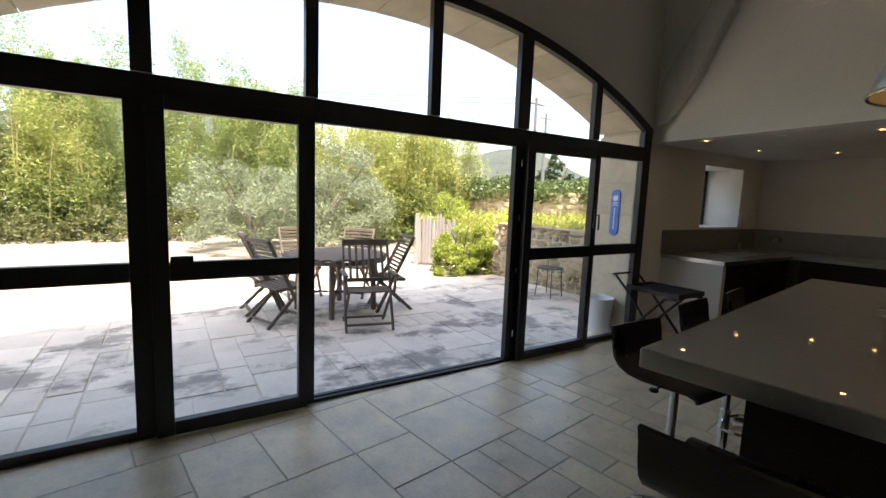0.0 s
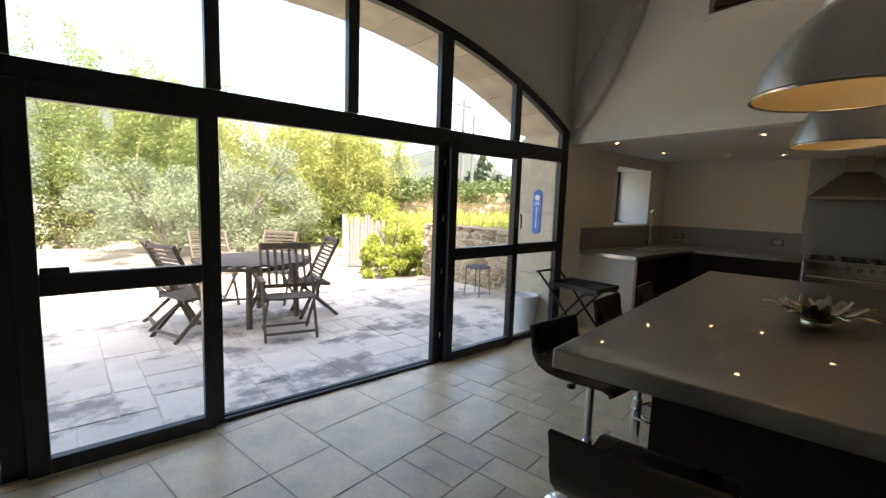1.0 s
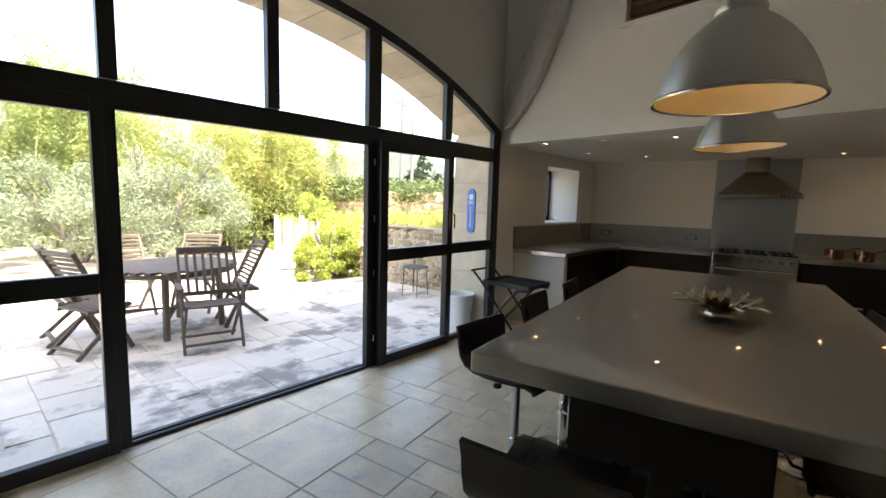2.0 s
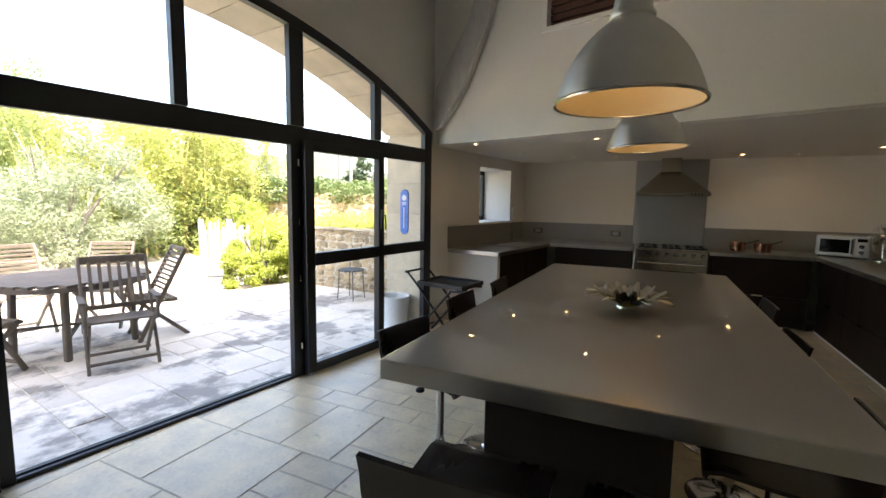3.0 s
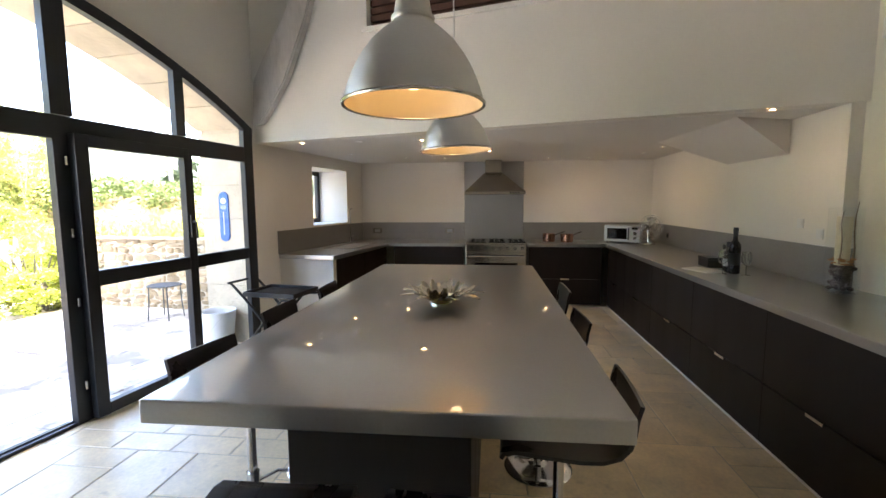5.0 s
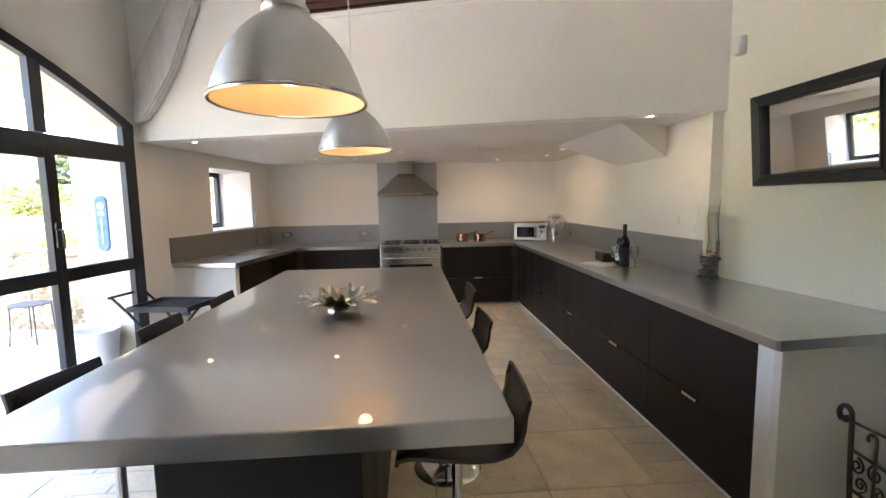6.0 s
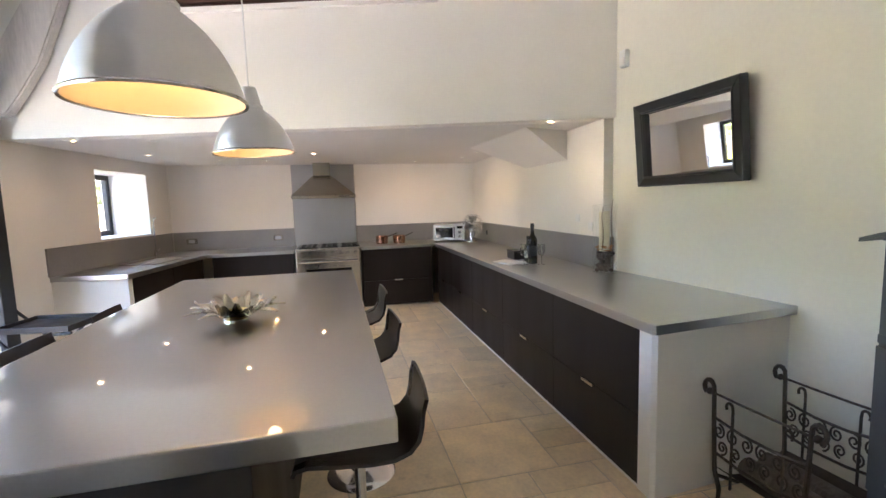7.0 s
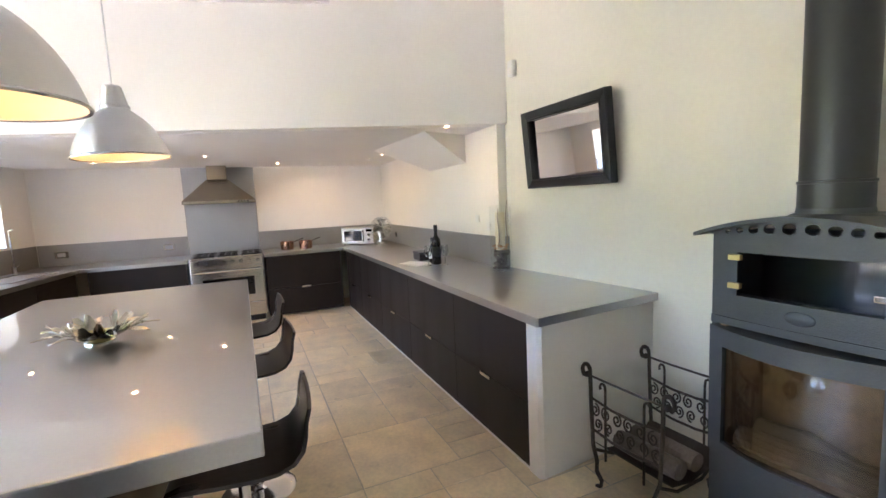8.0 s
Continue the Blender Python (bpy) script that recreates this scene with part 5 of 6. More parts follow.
lathe(bm, [(0.64, 0.70), (0.665, 0.70), (0.665, 0.744), (0.64, 0.744), (0.64, 0.70)], 40)
part("apron", bm, TEAK, gt)
bars("leg", gt, [((0.36 * sx, 0.36 * sy, 0.0), (0.34 * sx, 0.34 * sy, 0.73)) for sx in (-1, 1) for sy in (-1, 1)], 0.06, 0.06, up=(0, 1, 0))
bars("brace", gt, [((-0.35, -0.35, 0.22), (0.35, 0.35, 0.22)), ((-0.35, 0.35, 0.25), (0.35, -0.35, 0.25))], 0.045, 0.025)

# metal side table, white pot, blue thermometer
st = thing("metal_side_table", "small round dark metal side table", "table", pose(6.10, 4.25, GZ))
part("top", one(lathe, [(0.0, 0.478), (0.20, 0.478), (0.215, 0.470), (0.215, 0.482), (0.20, 0.486), (0.0, 0.486)], 32), CAST, st)
for k in range(4):
    a = math.pi / 4 + k * math.pi / 2
    bm = bmesh.new()
    tube(bm, [(0.19 * math.cos(a), 0.19 * math.sin(a), 0.476), (0.20 * math.cos(a), 0.20 * math.sin(a), 0.2), (0.22 * math.cos(a), 0.22 * math.sin(a), 0.0)], 0.008, 8)
    part("leg", bm, CAST, st)
pot = thing("plant_pot", "tall white plastic pot, empty", "pot", pose(*gx(1.845, 0.33), GZ))
part("wall", one(lathe, [(0.0, 0.012), (0.125, 0.012), (0.13, 0.0), (0.14, 0.004), (0.185, 0.40), (0.19, 0.42), (0.182, 0.425), (0.172, 0.41), (0.13, 0.03), (0.0, 0.025)], 36), WHITE, pot)
tm = thing("thermometer", "long blue enamel advertising thermometer on the stone pier", "thermometer", GLASS @ pose(MID + HALF - 0.046, 0.33, 1.15, 0, 0, 90))
BLUE = material("blue_enamel", (0.09, 0.21, 0.62), 0.3, spread=0.12, scale=6, fine=60, bump=0.03)
bm = bmesh.new()
out = [(0.065 * math.cos(a), 0.50 + 0.065 * math.sin(a)) for a in [j * math.pi / 10 for j in range(11)]] + [(0.065 * math.cos(a), 0.065 + 0.065 * math.sin(a)) for a in [math.pi + j * math.pi / 10 for j in range(11)]]
lo = [bm.verts.new((x, 0.0, z)) for x, z in out]
hi = [bm.verts.new((x * 0.93, 0.012, 0.28 + (z - 0.28) * 0.985)) for x, z in out]
bm.faces.new(lo[::-1])
bm.faces.new(hi)
for k in range(len(out)):
    bm.faces.new((lo[k], lo[(k + 1) % len(out)], hi[(k + 1) % len(out)], hi[k]))
bmesh.ops.recalc_face_normals(bm, faces=bm.faces)
part("plate", bm, BLUE, tm)
part("tube", one(box, -0.006, 0.006, 0.0122, 0.018, 0.08, 0.34), WHITE, tm, "pale glass tube")
part("badge", one(lathe, [(0.0, 0.004), (0.034, 0.003), (0.036, 0.0)], 24), WHITE, tm, "pale round badge").matrix_local = Matrix.Translation((0, 0.0118, 0.46)) @ pose(0, 0, 0, -90)
for z in (0.40, 0.385, 0.37):
    part("line", one(box, -0.035, 0.035, 0.0122, 0.0135, z, z + 0.007), WHITE, tm, "bar of unreadable writing")

# stone courses of the arch pier and its soffit
pier = thing("arch_stones", "pale cut-stone blocks of the pier and arch", "stonework", GLASS, kind="structure")
rs = random.Random(9)
z = -0.03
while z < 2.33:
    h = rs.choice((0.30, 0.34, 0.38))
    h = min(h, 2.36 - z)
    b = part("stone_block", one(box, MID + HALF - 0.044, MID + HALF - 0.032, 0.085, 0.63, z + 0.004, z + h - 0.004, 0.004), STONE, pier)
    b = part("stone_block", one(box, MID + HALF - 0.038, MID + HALF + 0.40 + rs.uniform(-0.1, 0.15), 0.595, 0.63, z + 0.004, z + h - 0.004, 0.008), STONE, pier)
    z += h
n = 15
for k in range(n):
    a0, a1 = [math.asin((HALF - 0.035) / (RADIUS - 0.012)) * (2 * t / n - 1) for t in (k + 0.012, k + 0.988)]
    bm = bmesh.new()
    cz = PEAK - RADIUS
    ri, ro = RADIUS - 0.024, RADIUS + 0.32
    vs = []
    for w in (0.085, 0.64):
        for r, a in ((ri, a0), (ri, (a0 + a1) / 2), (ri, a1), (ro if w > 0.3 else ri + 0.010, a1), (ro if w > 0.3 else ri + 0.010, (a0 + a1) / 2), (ro if w > 0.3 else ri + 0.010, a0)):
            vs.append(bm.verts.new((MID + r * math.sin(a), w, cz + r * math.cos(a))))
    for q in ((0, 1, 4, 5), (1, 2, 3, 4), (11, 10, 7, 6), (10, 9, 8, 7), (0, 6, 7, 1), (1, 7, 8, 2), (3, 9, 10, 4), (4, 10, 11, 5), (0, 5, 11, 6), (2, 8, 9, 3)):
        bm.faces.new([vs[i] for i in q])
    bmesh.ops.recalc_face_normals(bm, faces=bm.faces)
    part("voussoir", bm, STONE, pier)


# ---- low rubble wall, gate ----
def rubble(name, label, p0, p1, height, thick, seed, course=(0.06, 0.15), length=(0.07, 0.30), cap=True):
    """A dry-looking rubble wall from p0 to p1 with its own stones on both faces and a rough coping."""
    p0, p1 = Vector((*p0, 0)), Vector((*p1, 0))
    run = (p1 - p0).length
    turn = math.degrees(math.atan2(p1.y - p0.y, p1.x - p0.x))
    t = thing(name, label, "wall", pose(p0.x, p0.y, -0.09, 0, 0, turn), kind="structure")
    r = random.Random(seed)
    part("core", one(box, 0.02, run - 0.02, -thick / 2 + 0.008, thick / 2 - 0.008, 0.0, height - 0.03), MORTAR, t)
    shapes = []
    for k in range(8):
        bm = bmesh.new()
        bmesh.ops.create_cube(bm, size=1.0)
        bmesh.ops.bevel(bm, geom=list(bm.edges), offset=0.22, segments=1, affect="EDGES")
        for v in bm.verts:
            v.co += Vector((r.uniform(-0.11, 0.11), r.uniform(-0.06, 0.06), r.uniform(-0.12, 0.12)))
        shapes.append(finish("stone", bm, RUBBLE, 30))
    z = 0.0
    while z < height - 0.05:
        h = min(r.uniform(*course), height - z)
        x = r.uniform(-0.05, 0.05)
        while x < run - 0.05:
            l = min(r.uniform(*length), run - x + 0.03)
            for side in (1, -1):
                ob = new("stone", r.choice(shapes))
                ob.parent = t
                ob.matrix_local = Matrix.Translation((x + l / 2, side * (thick / 2 - 0.035), z + h / 2)) @ pose(0, 0, 0, r.uniform(-6, 6), r.uniform(-16, 16), r.uniform(-6, 6)) @ Matrix.Diagonal((l * r.uniform(0.86, 1.0), 0.085 + r.uniform(0, 0.05), h * r.uniform(0.7, 1.2), 1))
            x += l
        z += h
    if cap:
        x = 0.0
        while x < run - 0.02:
            l = min(r.uniform(0.35, 0.6), run - x)
            ob = new("coping_stone", r.choice(shapes))
            ob.parent = t
            ob.matrix_local = Matrix.Translation((x + l / 2, 0, height + 0.02)) @ Matrix.Diagonal((l * 0.98, thick * 1.12, 0.09, 1))
            x += l
    return t


rubble("wall_garden", "low rubble stone wall beside the terrace", (6.98, 6.15), (6.75, 3.0), 1.08, 0.40, 3)
gate = thing("picket_gate", "bleached chestnut picket gate standing open", "gate", pose(6.42, 8.20, -0.09, 0, 0, -40))
rp = random.Random(6)
PICK = []
for k in range(4):
    bm = bmesh.new()
    tube(bm, [(0, 0, 0), (rp.uniform(-0.01, 0.01), 0, 0.4), (rp.uniform(-0.012, 0.012), 0, 0.8), (0, 0, 1.0)], [0.5, 0.52, 0.48, 0.30], 7)
    PICK.append(finish("picket", bm, PALE_WOOD))
for k in range(11):
    ob = new("picket", rp.choice(PICK))
    ob.parent = gate
    wd = rp.uniform(0.040, 0.054)
    ob.matrix_local = pose(0.02 + 0.078 * k, 0, 0.04, 0, rp.uniform(-1.5, 1.5), rp.uniform(0, 40)) @ Matrix.Diagonal((wd * 1.7, wd, rp.uniform(1.02, 1.22), 1))
for z in (0.25, 0.92):
    part("rail", one(box, -0.02, 0.84, 0.022, 0.06, z, z + 0.06, 0.006), PALE_WOOD, gate)
part("post", one(cyl, (-0.06, 0.0, -0.02), (-0.06, 0.0, 1.22), 0.055, 10), PALE_WOOD, gate)


# ---- plants ----
def leaf_cloud(name, centres, radii, count, size, ratio, mat, parent, seed, droop=0.3, keep=None, tip=0.5):
    """Many small leaves through clumps: thin four-cornered blades, made in one go."""
    r = np.random.default_rng(seed)
    centres, radii = np.array(centres, float), np.array(radii, float)
    pick = r.integers(0, len(centres), count)
    d = r.normal(size=(count, 3))
    d /= np.linalg.norm(d, axis=1)[:, None]
    rad = r.random(count) ** 0.45
    p = centres[pick] + d * rad[:, None] * radii[pick]
    p = p[p[:, 2] > 0.02]
    count = len(p)
    way = r.normal(size=(count, 3))
    way[:, 2] = way[:, 2] * 0.6 - droop
    way /= np.linalg.norm(way, axis=1)[:, None]
    side = np.cross(way, r.normal(size=(count, 3)))
    side /= np.linalg.norm(side, axis=1)[:, None] + 1e-9
    ln = size * r.uniform(0.6, 1.3, count)[:, None]
    wd = ln * ratio
    v = np.stack([p, p + way * ln * tip + side * wd / 2, p + way * ln, p + way * ln * tip - side * wd / 2], 1).reshape(-1, 3)
    me = bpy.data.meshes.new(name)
    idx = np.arange(count * 4).reshape(-1, 4)
    me.from_pydata(v.tolist(), [], idx.tolist())
    me.materials.append(mat)
    ob = new(name, me)
    ob.parent = parent
    tagged(ob, kind="stuff")
    return ob


BAMBOO = leaf_material("bamboo_leaf", (0.42, 0.47, 0.17), (0.20, 0.26, 0.09), 0.5)
BAMBOO_YOUNG = leaf_material("young_bamboo_leaf", (0.52, 0.53, 0.17), (0.26, 0.30, 0.09), 0.5)
# Darker copy of the bamboo leaf: shade low in the clump put into colour.
BAMBOO_SHADED = leaf_material("shaded_bamboo_leaf", (0.28, 0.33, 0.10), (0.09, 0.13, 0.04), 0.4)
OLIVE = leaf_material("olive_leaf", (0.33, 0.37, 0.235), (0.155, 0.19, 0.11), 0.35)
SHRUB = leaf_material("bright_shrub_leaf", (0.45, 0.49, 0.10), (0.22, 0.28, 0.05), 0.45)
IVY = leaf_material("ivy_leaf", (0.17, 0.22, 0.07), (0.06, 0.09, 0.03), 0.3)
WEED = leaf_material("dry_grass_blade", (0.50, 0.50, 0.12), (0.26, 0.29, 0.06), 0.4)
FAR = leaf_material("far_tree_leaf", (0.07, 0.10, 0.045), (0.03, 0.05, 0.02), 0.2)
CULM = material("bamboo_culm", (0.34, 0.28, 0.11), 0.5, spread=0.25, scale=6, fine=40, bump=0.1, stretch=(1, 1, 0.3))
TRUNK = material("olive_bark", (0.17, 0.15, 0.125), 0.9, spread=0.3, scale=8, fine=50, bump=0.8, depth=0.01)


def bamboo(height, wide, seed, leaf_mat):
    """A bamboo clump: leaning culms with leaf clusters along them."""
    t = thing("bamboo_clump", "tall yellow-green bamboo clump with thin culms", "bamboo", group="bamboo hedge")
    r = random.Random(seed)
    cs, rs_ = [], []
    for k in range(15):
        x, y = r.uniform(-wide, wide), r.uniform(-0.8, 0.8)
        h = height * r.uniform(0.72, 1.08)
        lx, ly = r.uniform(-0.7, 0.7), r.uniform(-0.6, 0.4)
        pts = [(x + lx * s ** 2.2, y + ly * s ** 2.2, h * s) for s in (0, 0.25, 0.5, 0.75, 1.0)]
        bm = bmesh.new()
        tube(bm, pts, [0.028, 0.026, 0.020, 0.014, 0.006], 6)
        part("culm", bm, CULM, t)
        for s in [0.12 + 0.11 * j for j in range(9)]:
            cs.append((x + lx * s ** 2.2 + r.uniform(-0.35, 0.35), y + ly * s ** 2.2 + r.uniform(-0.35, 0.35), h * s))
            q = 0.62 - 0.32 * s
            rs_.append((q * 1.1, q, 0.42))
    n = int(3000 * height * wide)
    order = [i for i, c in enumerate(cs) if c[2] > 0.28 * height]
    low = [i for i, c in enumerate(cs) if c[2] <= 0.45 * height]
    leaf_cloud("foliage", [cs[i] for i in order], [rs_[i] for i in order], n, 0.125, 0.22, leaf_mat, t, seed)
    # Same leaves lower down, their shade painted in with the darker green.
    leaf_cloud("undergrowth", [cs[i] for i in low], [rs_[i] for i in low], n // 2, 0.13, 0.30, BAMBOO_SHADED, t, seed + 50)
    return t


variants = [bamboo(6.0, 1.7, 11, BAMBOO), bamboo(5.2, 1.7, 23, BAMBOO), bamboo(3.9, 1.5, 37, BAMBOO_YOUNG)]
PLACES = [(0, -12.0, 21.5, 10), (1, -9.2, 20.9, 40), (0, -6.6, 20.4, 190), (1, -4.0, 19.9, 15), (0, -1.7, 19.5, 160), (1, 0.4, 19.2, 205), (0, 2.3, 18.4, 330), (1, 4.3, 17.2, 20),
          (1, 5.9, 15.6, 150), (2, 7.4, 14.3, -30), (2, 8.6, 13.0, 200), (2, 9.8, 12.9, 120), (2, 11.0, 13.6, 60), (2, 10.4, 11.9, 170), (0, -14.5, 23, 80), (1, 1.0, 21.4, 100), (1, 6.8, 17.6, 60), (2, 9.6, 15.4, 10), (0, -10.6, 19.6, 120), (1, -7.8, 18.8, 250), (0, -5.2, 18.4, 60), (1, -2.6, 18.2, 290), (2, -0.4, 17.6, 140)]
used = set()
for v, x, y, turn in PLACES:
    m = pose(x, y, -0.09, 0, 0, turn)
    if v in used:
        copy_thing(variants[v], m)
    else:
        variants[v].matrix_world = m
        used.add(v)


def bushy(name, label, category, x, y, height, wide, count, size, ratio, mat, seed, stems=6, bark=None, group="", low=0.15):
    t = thing(name, label, category, pose(x, y, -0.09), group=group)
    r = random.Random(seed)
    cs, rs_ = [], []
    for k in range(stems):
        a = k * math.tau / stems + r.uniform(-0.3, 0.3)
        ex = wide * r.uniform(0.35, 0.85)
        h = height * r.uniform(0.6, 0.95)
        p = [(0.08 * math.cos(a), 0.08 * math.sin(a), 0), (0.3 * ex * math.cos(a), 0.3 * ex * math.sin(a), 0.4 * h), (0.7 * ex * math.cos(a + 0.2), 0.7 * ex * math.sin(a + 0.2), 0.75 * h), (ex * math.cos(a + 0.3), ex * math.sin(a + 0.3), h)]
        bm = bmesh.new()
        tube(bm, p, [0.035 * height / 2, 0.026 * height / 2, 0.015 * height / 2, 0.005], 7)
        part("stem", bm, bark or TRUNK, t)
    for k in range(60):
        a, q = r.uniform(0, math.tau), wide * math.sqrt(r.random())
        top = height * (1 - 0.55 * (q / wide) ** 2) * r.uniform(0.85, 1.06)
        cs.append((q * math.cos(a), q * math.sin(a), r.uniform(low * height, top)))
        s = r.uniform(0.14, 0.24) * wide
        rs_.append((s, s, s * 0.8))
    leaf_cloud("crown", cs, rs_, count, size, ratio, mat, t, seed)
    return t


bushy("olive_tree", "silvery young olive tree branching from the ground", "tree", 5.45, 11.5, 3.35, 2.0, 32000, 0.085, 0.26, OLIVE, 5, 7, group="olive trees")
bushy("olive_tree", "silvery young olive tree branching from the ground", "tree", 4.15, 12.3, 3.0, 1.9, 28000, 0.085, 0.26, OLIVE, 8, 7, group="olive trees")
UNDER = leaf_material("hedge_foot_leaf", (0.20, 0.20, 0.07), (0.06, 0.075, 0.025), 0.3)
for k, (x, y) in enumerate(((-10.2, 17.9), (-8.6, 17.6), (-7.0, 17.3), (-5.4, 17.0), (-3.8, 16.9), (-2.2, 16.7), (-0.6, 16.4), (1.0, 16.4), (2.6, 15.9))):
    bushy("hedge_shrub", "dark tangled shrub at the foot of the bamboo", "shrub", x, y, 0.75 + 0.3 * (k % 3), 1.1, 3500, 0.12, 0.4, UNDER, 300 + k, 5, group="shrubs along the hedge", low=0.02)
bushy("round_shrub", "bright green leafy shrub at the gate", "shrub", 6.55, 6.75, 1.28, 0.68, 17000, 0.055, 0.5, SHRUB, 15, 8, low=0.02)
bushy("round_shrub", "bright green leafy shrub behind the gate", "shrub", 8.4, 9.3, 1.7, 1.1, 16000, 0.065, 0.45, SHRUB, 18, 8)

# raised ground behind the wall, dry-stone terrace, ivy, far trees
bm = bmesh.new()
prism(bm, [(7.25, 6.0), (7.15, 2.2), (14, 0.0), (26, 2.0), (20, 14.0), (11.5, 11.0)], -0.1, 0.72)
single("raised_ground", bm, material("dry_soil", (0.34, 0.28, 0.18), 0.95, spread=0.3, scale=2, fine=20, bump=0.7, depth=0.02), "raised ground of dry soil behind the garden wall", "ground", kind="structure")
weeds = thing("wild_grass", "yellow-green wild grass and weeds behind the wall", "grass", pose(0, 0, 0), kind="stuff")
rw = random.Random(2)
cs = [(rw.uniform(7.4, 12.5), rw.uniform(3.2, 9.0), 0.72 + rw.uniform(0.0, 0.22)) for k in range(130)]
leaf_cloud("blades", cs, [(0.45, 0.45, 0.30)] * len(cs), 22000, 0.16, 0.14, WEED, weeds, 21, droop=-0.7)
rubble("wall_terrace", "old dry-stone terrace wall behind the garden", (10.8, 11.6), (14.6, 3.2), 1.85, 0.5, 12, (0.16, 0.28), (0.25, 0.6), False)
for k, (x, y, h, w) in enumerate(((11.9, 11.2, 1.1, 1.3), (12.9, 9.6, 1.25, 1.3), (13.6, 7.9, 1.2, 1.2), (14.3, 6.3, 1.3, 1.3), (15.0, 4.6, 1.2, 1.2), (15.8, 3.0, 1.3, 1.3))):
    i = thing("ivy_mound", "dense dark green ivy spilling over the terrace wall", "ivy", pose(x, y, 1.45), group="ivy on the terrace wall")
    rr = random.Random(40 + k)
    c2 = [(rr.uniform(-w, w), rr.uniform(-w, w), rr.uniform(0.1, h * 0.6)) for _ in range(26)]
    c2 += [(rr.uniform(-1.2, -0.4) - 0.2, rr.uniform(-w, w), rr.uniform(-0.3, 0.4)) for _ in range(8)]
    leaf_cloud("foliage", c2, [(0.5, 0.5, 0.28)] * len(c2), 9000, 0.10, 0.7, IVY, i, 60 + k)
    bm = bmesh.new()
    tube(bm, [(0, 0, 0.0), (0.1, 0.1, 0.5), (0.0, 0.25, h * 0.6)], [0.06, 0.04, 0.015], 6)
    part("stem", bm, TRUNK, i)
for k, (x, y, h, w) in enumerate(((44, 31, 6.6, 3.4), (27, 32, 4.6, 3.2), (18, 37, 5.4, 3.8), (60, 28, 6.5, 4.4))):
    bushy("far_tree", "distant dark green tree", "tree", x, y, h, w, 5000, 0.55, 0.5, FAR, 80 + k, 5, group="distant trees", low=0.3)
HILL = material("wooded_hill", (0.055, 0.066, 0.05), 0.95, spread=0.4, scale=0.08, fine=0.6, bump=0.8, depth=0.5)
bm = bmesh.new()
nx = 60
rows = []
for j, (d, hh) in enumerate(((150, -1.0), (190, 0.55), (240, 1.0), (300, 0.7), (340, -1.0))):
    rows.append([(d * math.sin(a), d * math.cos(a), -1 if hh < 0 else hh * 1.9 * (13 + 6 * math.sin(3.1 * a + 1.0) + 3.5 * math.sin(9 * a) + 1.5 * math.sin(23 * a))) for a in [-0.9 + 2.6 * k / nx for k in range(nx + 1)]])
grid = [[bm.verts.new(p) for p in row] for row in rows]
for a, b in zip(grid, grid[1:]):
    for k in range(nx):
        bm.faces.new((a[k], a[k + 1], b[k + 1], b[k]))
bmesh.ops.recalc_face_normals(bm, faces=bm.faces)
single("backdrop_hill", bm, HILL, "low wooded hills far behind", "hill", kind="structure")

# utility poles and wires
CONC = material("grey_concrete_pole", (0.14, 0.14, 0.14), 0.9, spread=0.1, scale=5, fine=40, bump=0.2)
for x, y, h in ((27.1, 21.2, 9.1), (32.0, 23.9, 9.0)):
    p = thing("utility_pole", "grey concrete utility pole with a crossbar", "pole", pose(x, y, -0.1), group="utility poles")
    part("mast", one(cyl, (0, 0, 0), (0, 0, h), 0.20, 12, 0.10), CONC, p)
    part("crossbar", one(box, -0.9, 0.9, -0.05, 0.05, h - 0.5, h - 0.4), CONC, p)
    for v in (-0.8, 0.0, 0.8):
        part("insulator", one(cyl, (v, 0, h - 0.4), (v, 0, h - 0.22), 0.05, 8), WHITE, p)
for k, dz in enumerate((0.0, 0.35)):
    bm = bmesh.new()
    pts = [(27.1 + (x_ - 27.1), 21.2 + (x_ - 27.1) * -0.55, 8.9 - dz - 1.2 * math.sin(math.pi * (x_ + 30) / 57.1) if x_ < 27.1 else 8.9 - dz - 1.0 * math.sin(math.pi * (x_ - 27.1) / 40)) for x_ in [-30 + 97.1 * j / 34 for j in range(35)]]
    tube(bm, pts, 0.022, 4)
    single("power_line", bm, BLACK, "thin dark overhead power line", "wire", group="overhead wires")

# parked car at the hedge
car = thing("parked_car", "grey car parked against the hedge", "car", pose(-4.6, 16.6, -0.09, 0, 0, 175))
PAINT = material("grey_car_paint", (0.24, 0.25, 0.26), 0.3, 0.3, spread=0.05, scale=2, fine=80, bump=0.02)
bm = bmesh.new()
prof = [(-2.0, 0.30), (-2.02, 0.62), (-1.9, 0.78), (-1.1, 0.90), (-0.9, 0.93), (-0.35, 1.38), (0.2, 1.45), (1.1, 1.42), (1.75, 1.02), (2.0, 0.92), (2.04, 0.5), (1.98, 0.30)]
l = [bm.verts.new((x, -0.82 + (0.12 if z > 1.0 else 0), z)) for x, z in prof]
r_ = [bm.verts.new((x, 0.82 - (0.12 if z > 1.0 else 0), z)) for x, z in prof]
bm.faces.new(l)
bm.faces.new(r_[::-1])
for k in range(len(prof)):
    bm.faces.new((l[k], l[(k + 1) % len(prof)], r_[(k + 1) % len(prof)], r_[k]))
bmesh.ops.recalc_face_normals(bm, faces=bm.faces)
bmesh.ops.bevel(bm, geom=list(bm.edges), offset=0.06, segments=2, affect="EDGES")
part("body", bm, PAINT, car)
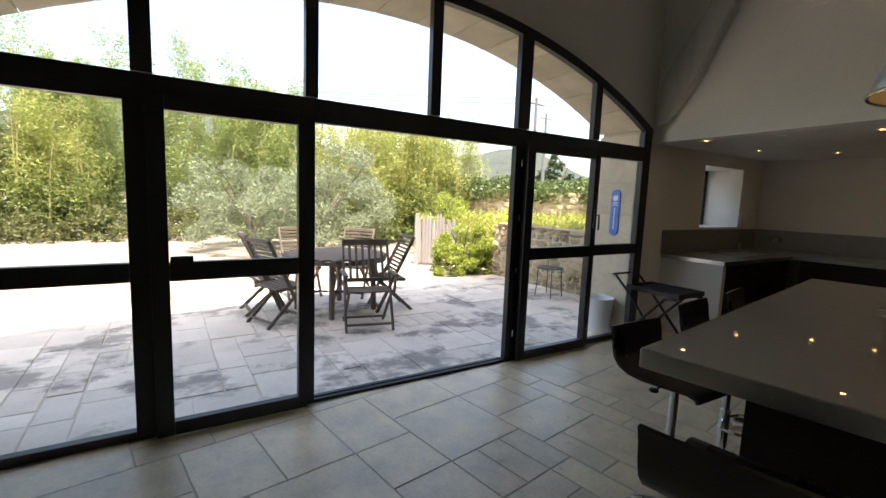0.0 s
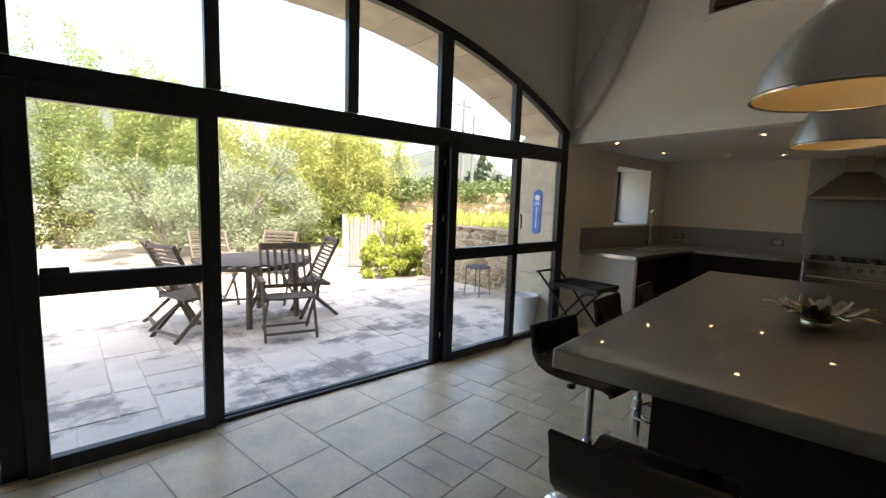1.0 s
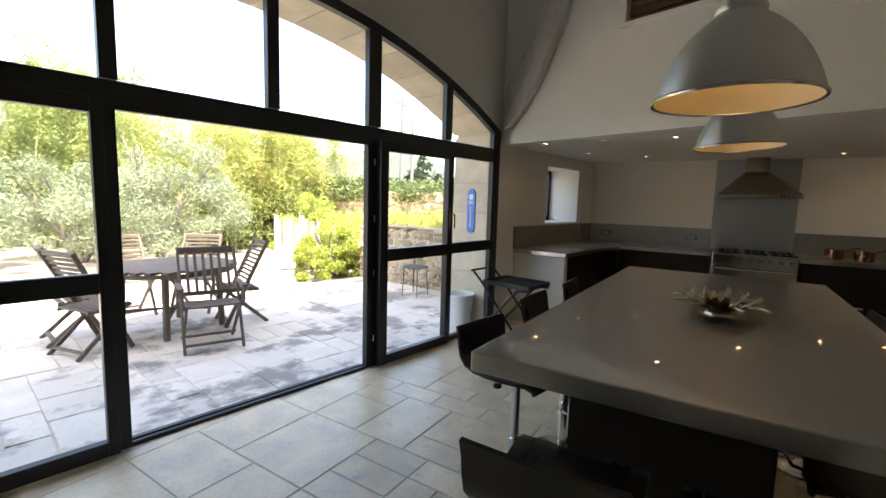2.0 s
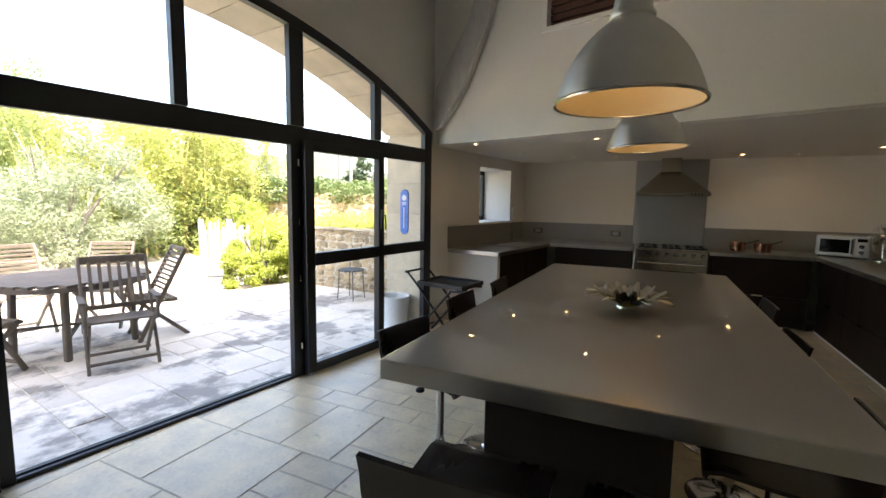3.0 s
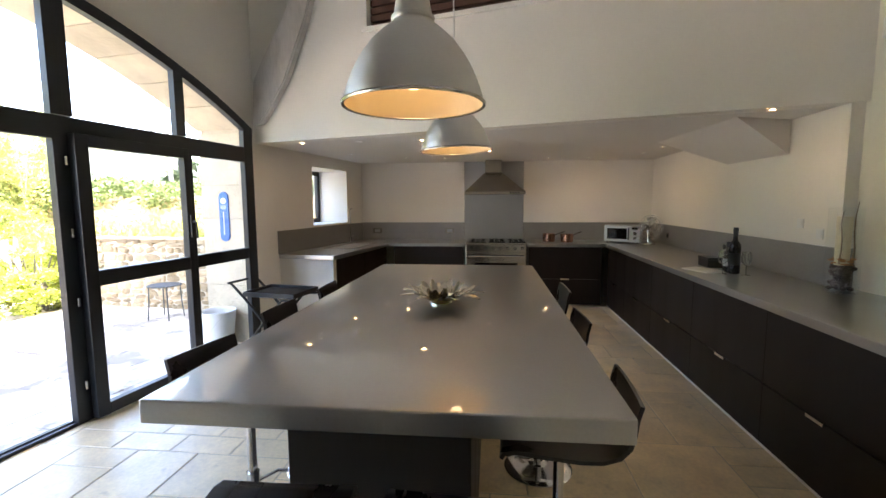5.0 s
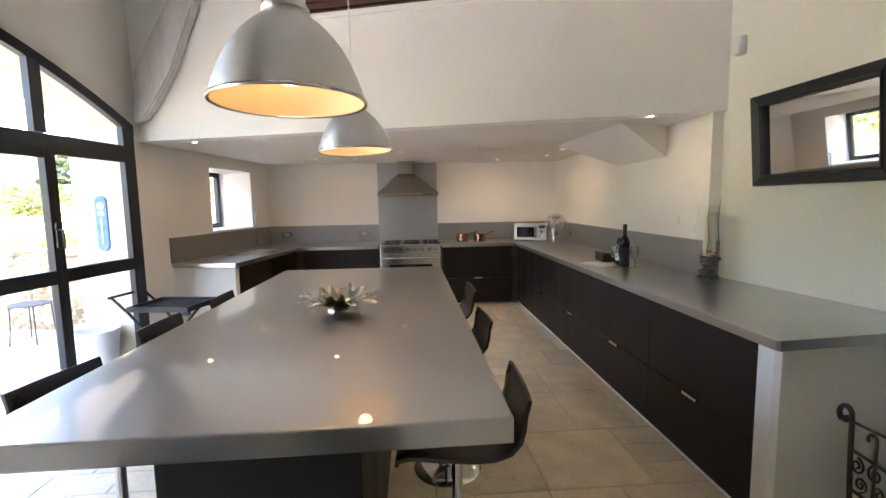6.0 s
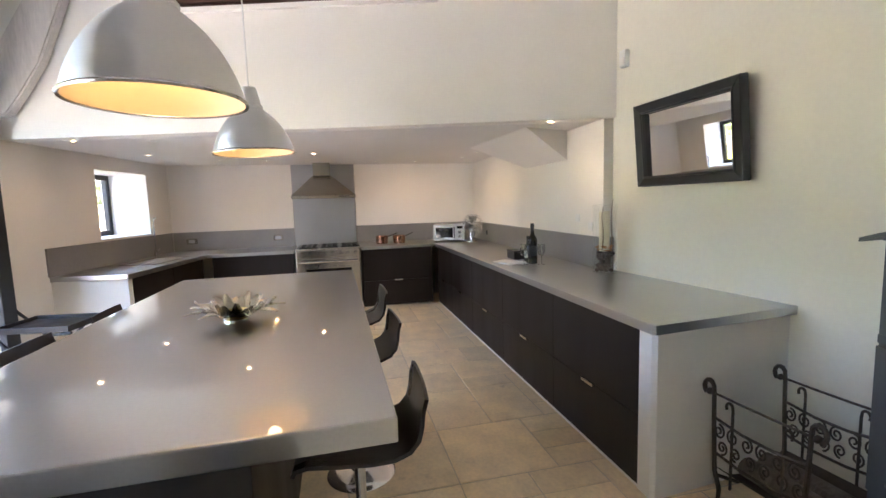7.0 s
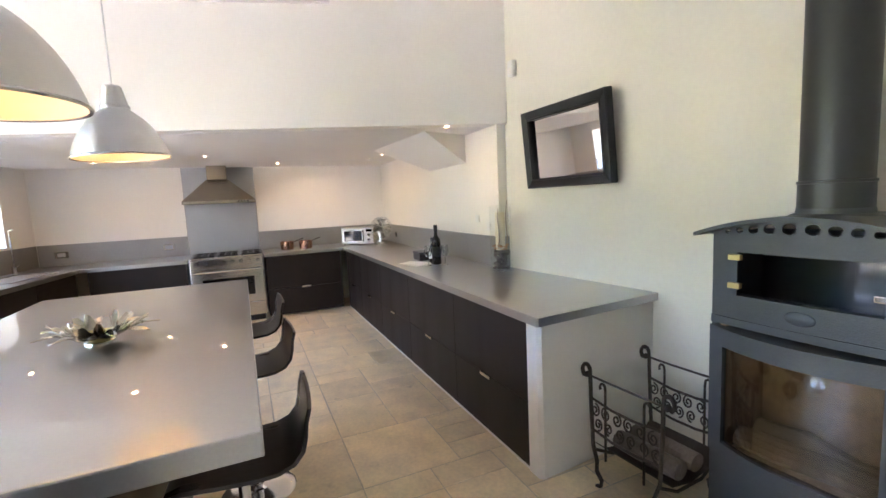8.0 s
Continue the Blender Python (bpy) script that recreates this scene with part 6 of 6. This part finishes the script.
for y in (-0.835, 0.835):
    part("side_window", one(box, -0.55, 1.25, y * 0.955 - 0.008, y * 0.955 + 0.008, 1.0, 1.32, 0.004), BLACK_GLASS, car)
    for x in (-1.25, 1.3):
        wh = part("wheel", one(cyl, (x, y - 0.08, 0.31), (x, y + 0.06, 0.31), 0.31, 24), BLACK, car)
        part("rim", one(cyl, (x, y - 0.085, 0.31), (x, y + 0.065, 0.31), 0.19, 16), STEEL, wh)


# ---- laid stone: terrace paving and limestone floor ----
def lay(cols, rows, kinds, rnd):
    """Fills a grid of cells with slabs of mixed sizes: (col, row, wide, deep)."""
    taken = [[False] * rows for _ in range(cols)]
    out = []
    for j in range(rows):
        for i in range(cols):
            if taken[i][j]:
                continue
            order = kinds[:]
            rnd.shuffle(order)
            for a, b in order + [(1, 1)]:
                if i + a <= cols and j + b <= rows and not any(taken[i + p][j + q] for p in range(a) for q in range(b)):
                    for p in range(a):
                        for q in range(b):
                            taken[i + p][j + q] = True
                    out.append((i, j, a, b))
                    break
    return out


def slab(name, a, b, cell, gap, top, thick, mat, chip, rnd):
    """One flat stone with slightly worn edges, its corner at the origin."""
    w, d = a * cell, b * cell
    bm = bmesh.new()
    edge = [(gap / 2, gap / 2), (w - gap / 2, gap / 2), (w - gap / 2, d - gap / 2), (gap / 2, d - gap / 2)]
    edge = [(x + rnd.uniform(-chip, chip), y + rnd.uniform(-chip, chip)) for x, y in edge]
    e = 0.004
    cx, cy = w / 2, d / 2
    lo = [bm.verts.new((x, y, top - thick)) for x, y in edge]
    mi = [bm.verts.new((x, y, top - e)) for x, y in edge]
    hi = [bm.verts.new((x + (e if x < cx else -e), y + (e if y < cy else -e), top)) for x, y in edge]
    bm.faces.new(hi)
    for p, q in ((lo, mi), (mi, hi)):
        for k in range(4):
            bm.faces.new((p[k], p[(k + 1) % 4], q[(k + 1) % 4], q[k]))
    bmesh.ops.recalc_face_normals(bm, faces=bm.faces)
    return finish(name, bm, mat, 0)


def pave(parent, name, mat, at, cols, rows, cell, gap, kinds, seed, thick, near, chip=0.002, lift=0.002):
    """Stones of their own where near says so; the rest joined."""
    rnd = random.Random(seed)
    shapes = {}
    rest = bmesh.new()
    for i, j, a, b in lay(cols, rows, kinds, rnd):
        x, y = at[0] + i * cell, at[1] + j * cell
        if near(x + a * cell / 2, y + b * cell / 2):
            pool = shapes.setdefault((a, b), [])
            if len(pool) < 4:
                pool.append(slab(name, a, b, cell, gap, 0.0, thick, mat, chip, rnd))
            ob = new(name, rnd.choice(pool))
            ob.parent = parent
            ob.matrix_local = pose(x, y, rnd.uniform(-lift, lift))
        else:
            box(rest, x + gap / 2, x + a * cell - gap / 2, y + gap / 2, y + b * cell - gap / 2, -thick, -0.001)
    if len(rest.verts):
        ob = part(name + "_field", rest, mat, parent, smooth=0)
        tagged(ob, kind="stuff")
    else:
        rest.free()


MIX = [(3, 2), (3, 2), (2, 2), (2, 3), (3, 3), (2, 1), (1, 2)]
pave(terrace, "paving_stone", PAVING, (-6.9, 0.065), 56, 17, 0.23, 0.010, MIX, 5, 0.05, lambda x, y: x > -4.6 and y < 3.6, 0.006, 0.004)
for ob in terrace.children:
    ob.location.z += -0.030


def indoors(x, y):
    return y < wall_n(x, -0.02) and y > mirror_wall_y(x)


rnd = random.Random(14)
cell, gap = 0.205, 0.006
shapes = {}
rest = bmesh.new()
X0, Y0 = -3.85, -4.0
for i, j, a, b in lay(58, 36, MIX, rnd):
    x, y = X0 + i * cell, Y0 + j * cell
    w, d = a * cell, b * cell
    corners = [(x, y), (x + w, y), (x, y + d), (x + w, y + d)]
    if not any(indoors(*c) for c in corners):
        continue
    cx, cy = x + w / 2, y + d / 2
    clear = all(c[1] < wall_n(c[0], -0.01) for c in corners)
    seen = -0.6 < cx < 7.2 and not (2.4 < cx and cy < -2.2)
    if clear and seen:
        pool = shapes.setdefault((a, b), [])
        if len(pool) < 4:
            pool.append(slab("floor_tile", a, b, cell, gap, 0.0, 0.02, LIMESTONE, 0.0018, rnd))
        ob = new("floor_tile", rnd.choice(pool))
        ob.parent = floor_
        ob.matrix_local = pose(x, y, rnd.uniform(-0.001, 0.0008))
    else:
        top = min(y + d, min(wall_n(x, -0.02), wall_n(x + w, -0.02)))
        if top - y > 0.02:
            box(rest, x + gap / 2, x + w - gap / 2, y + gap / 2, top - gap / 2, -0.02, -0.001)
ob = part("floor_tile_field", rest, LIMESTONE, floor_, smooth=0)
tagged(ob, kind="stuff")
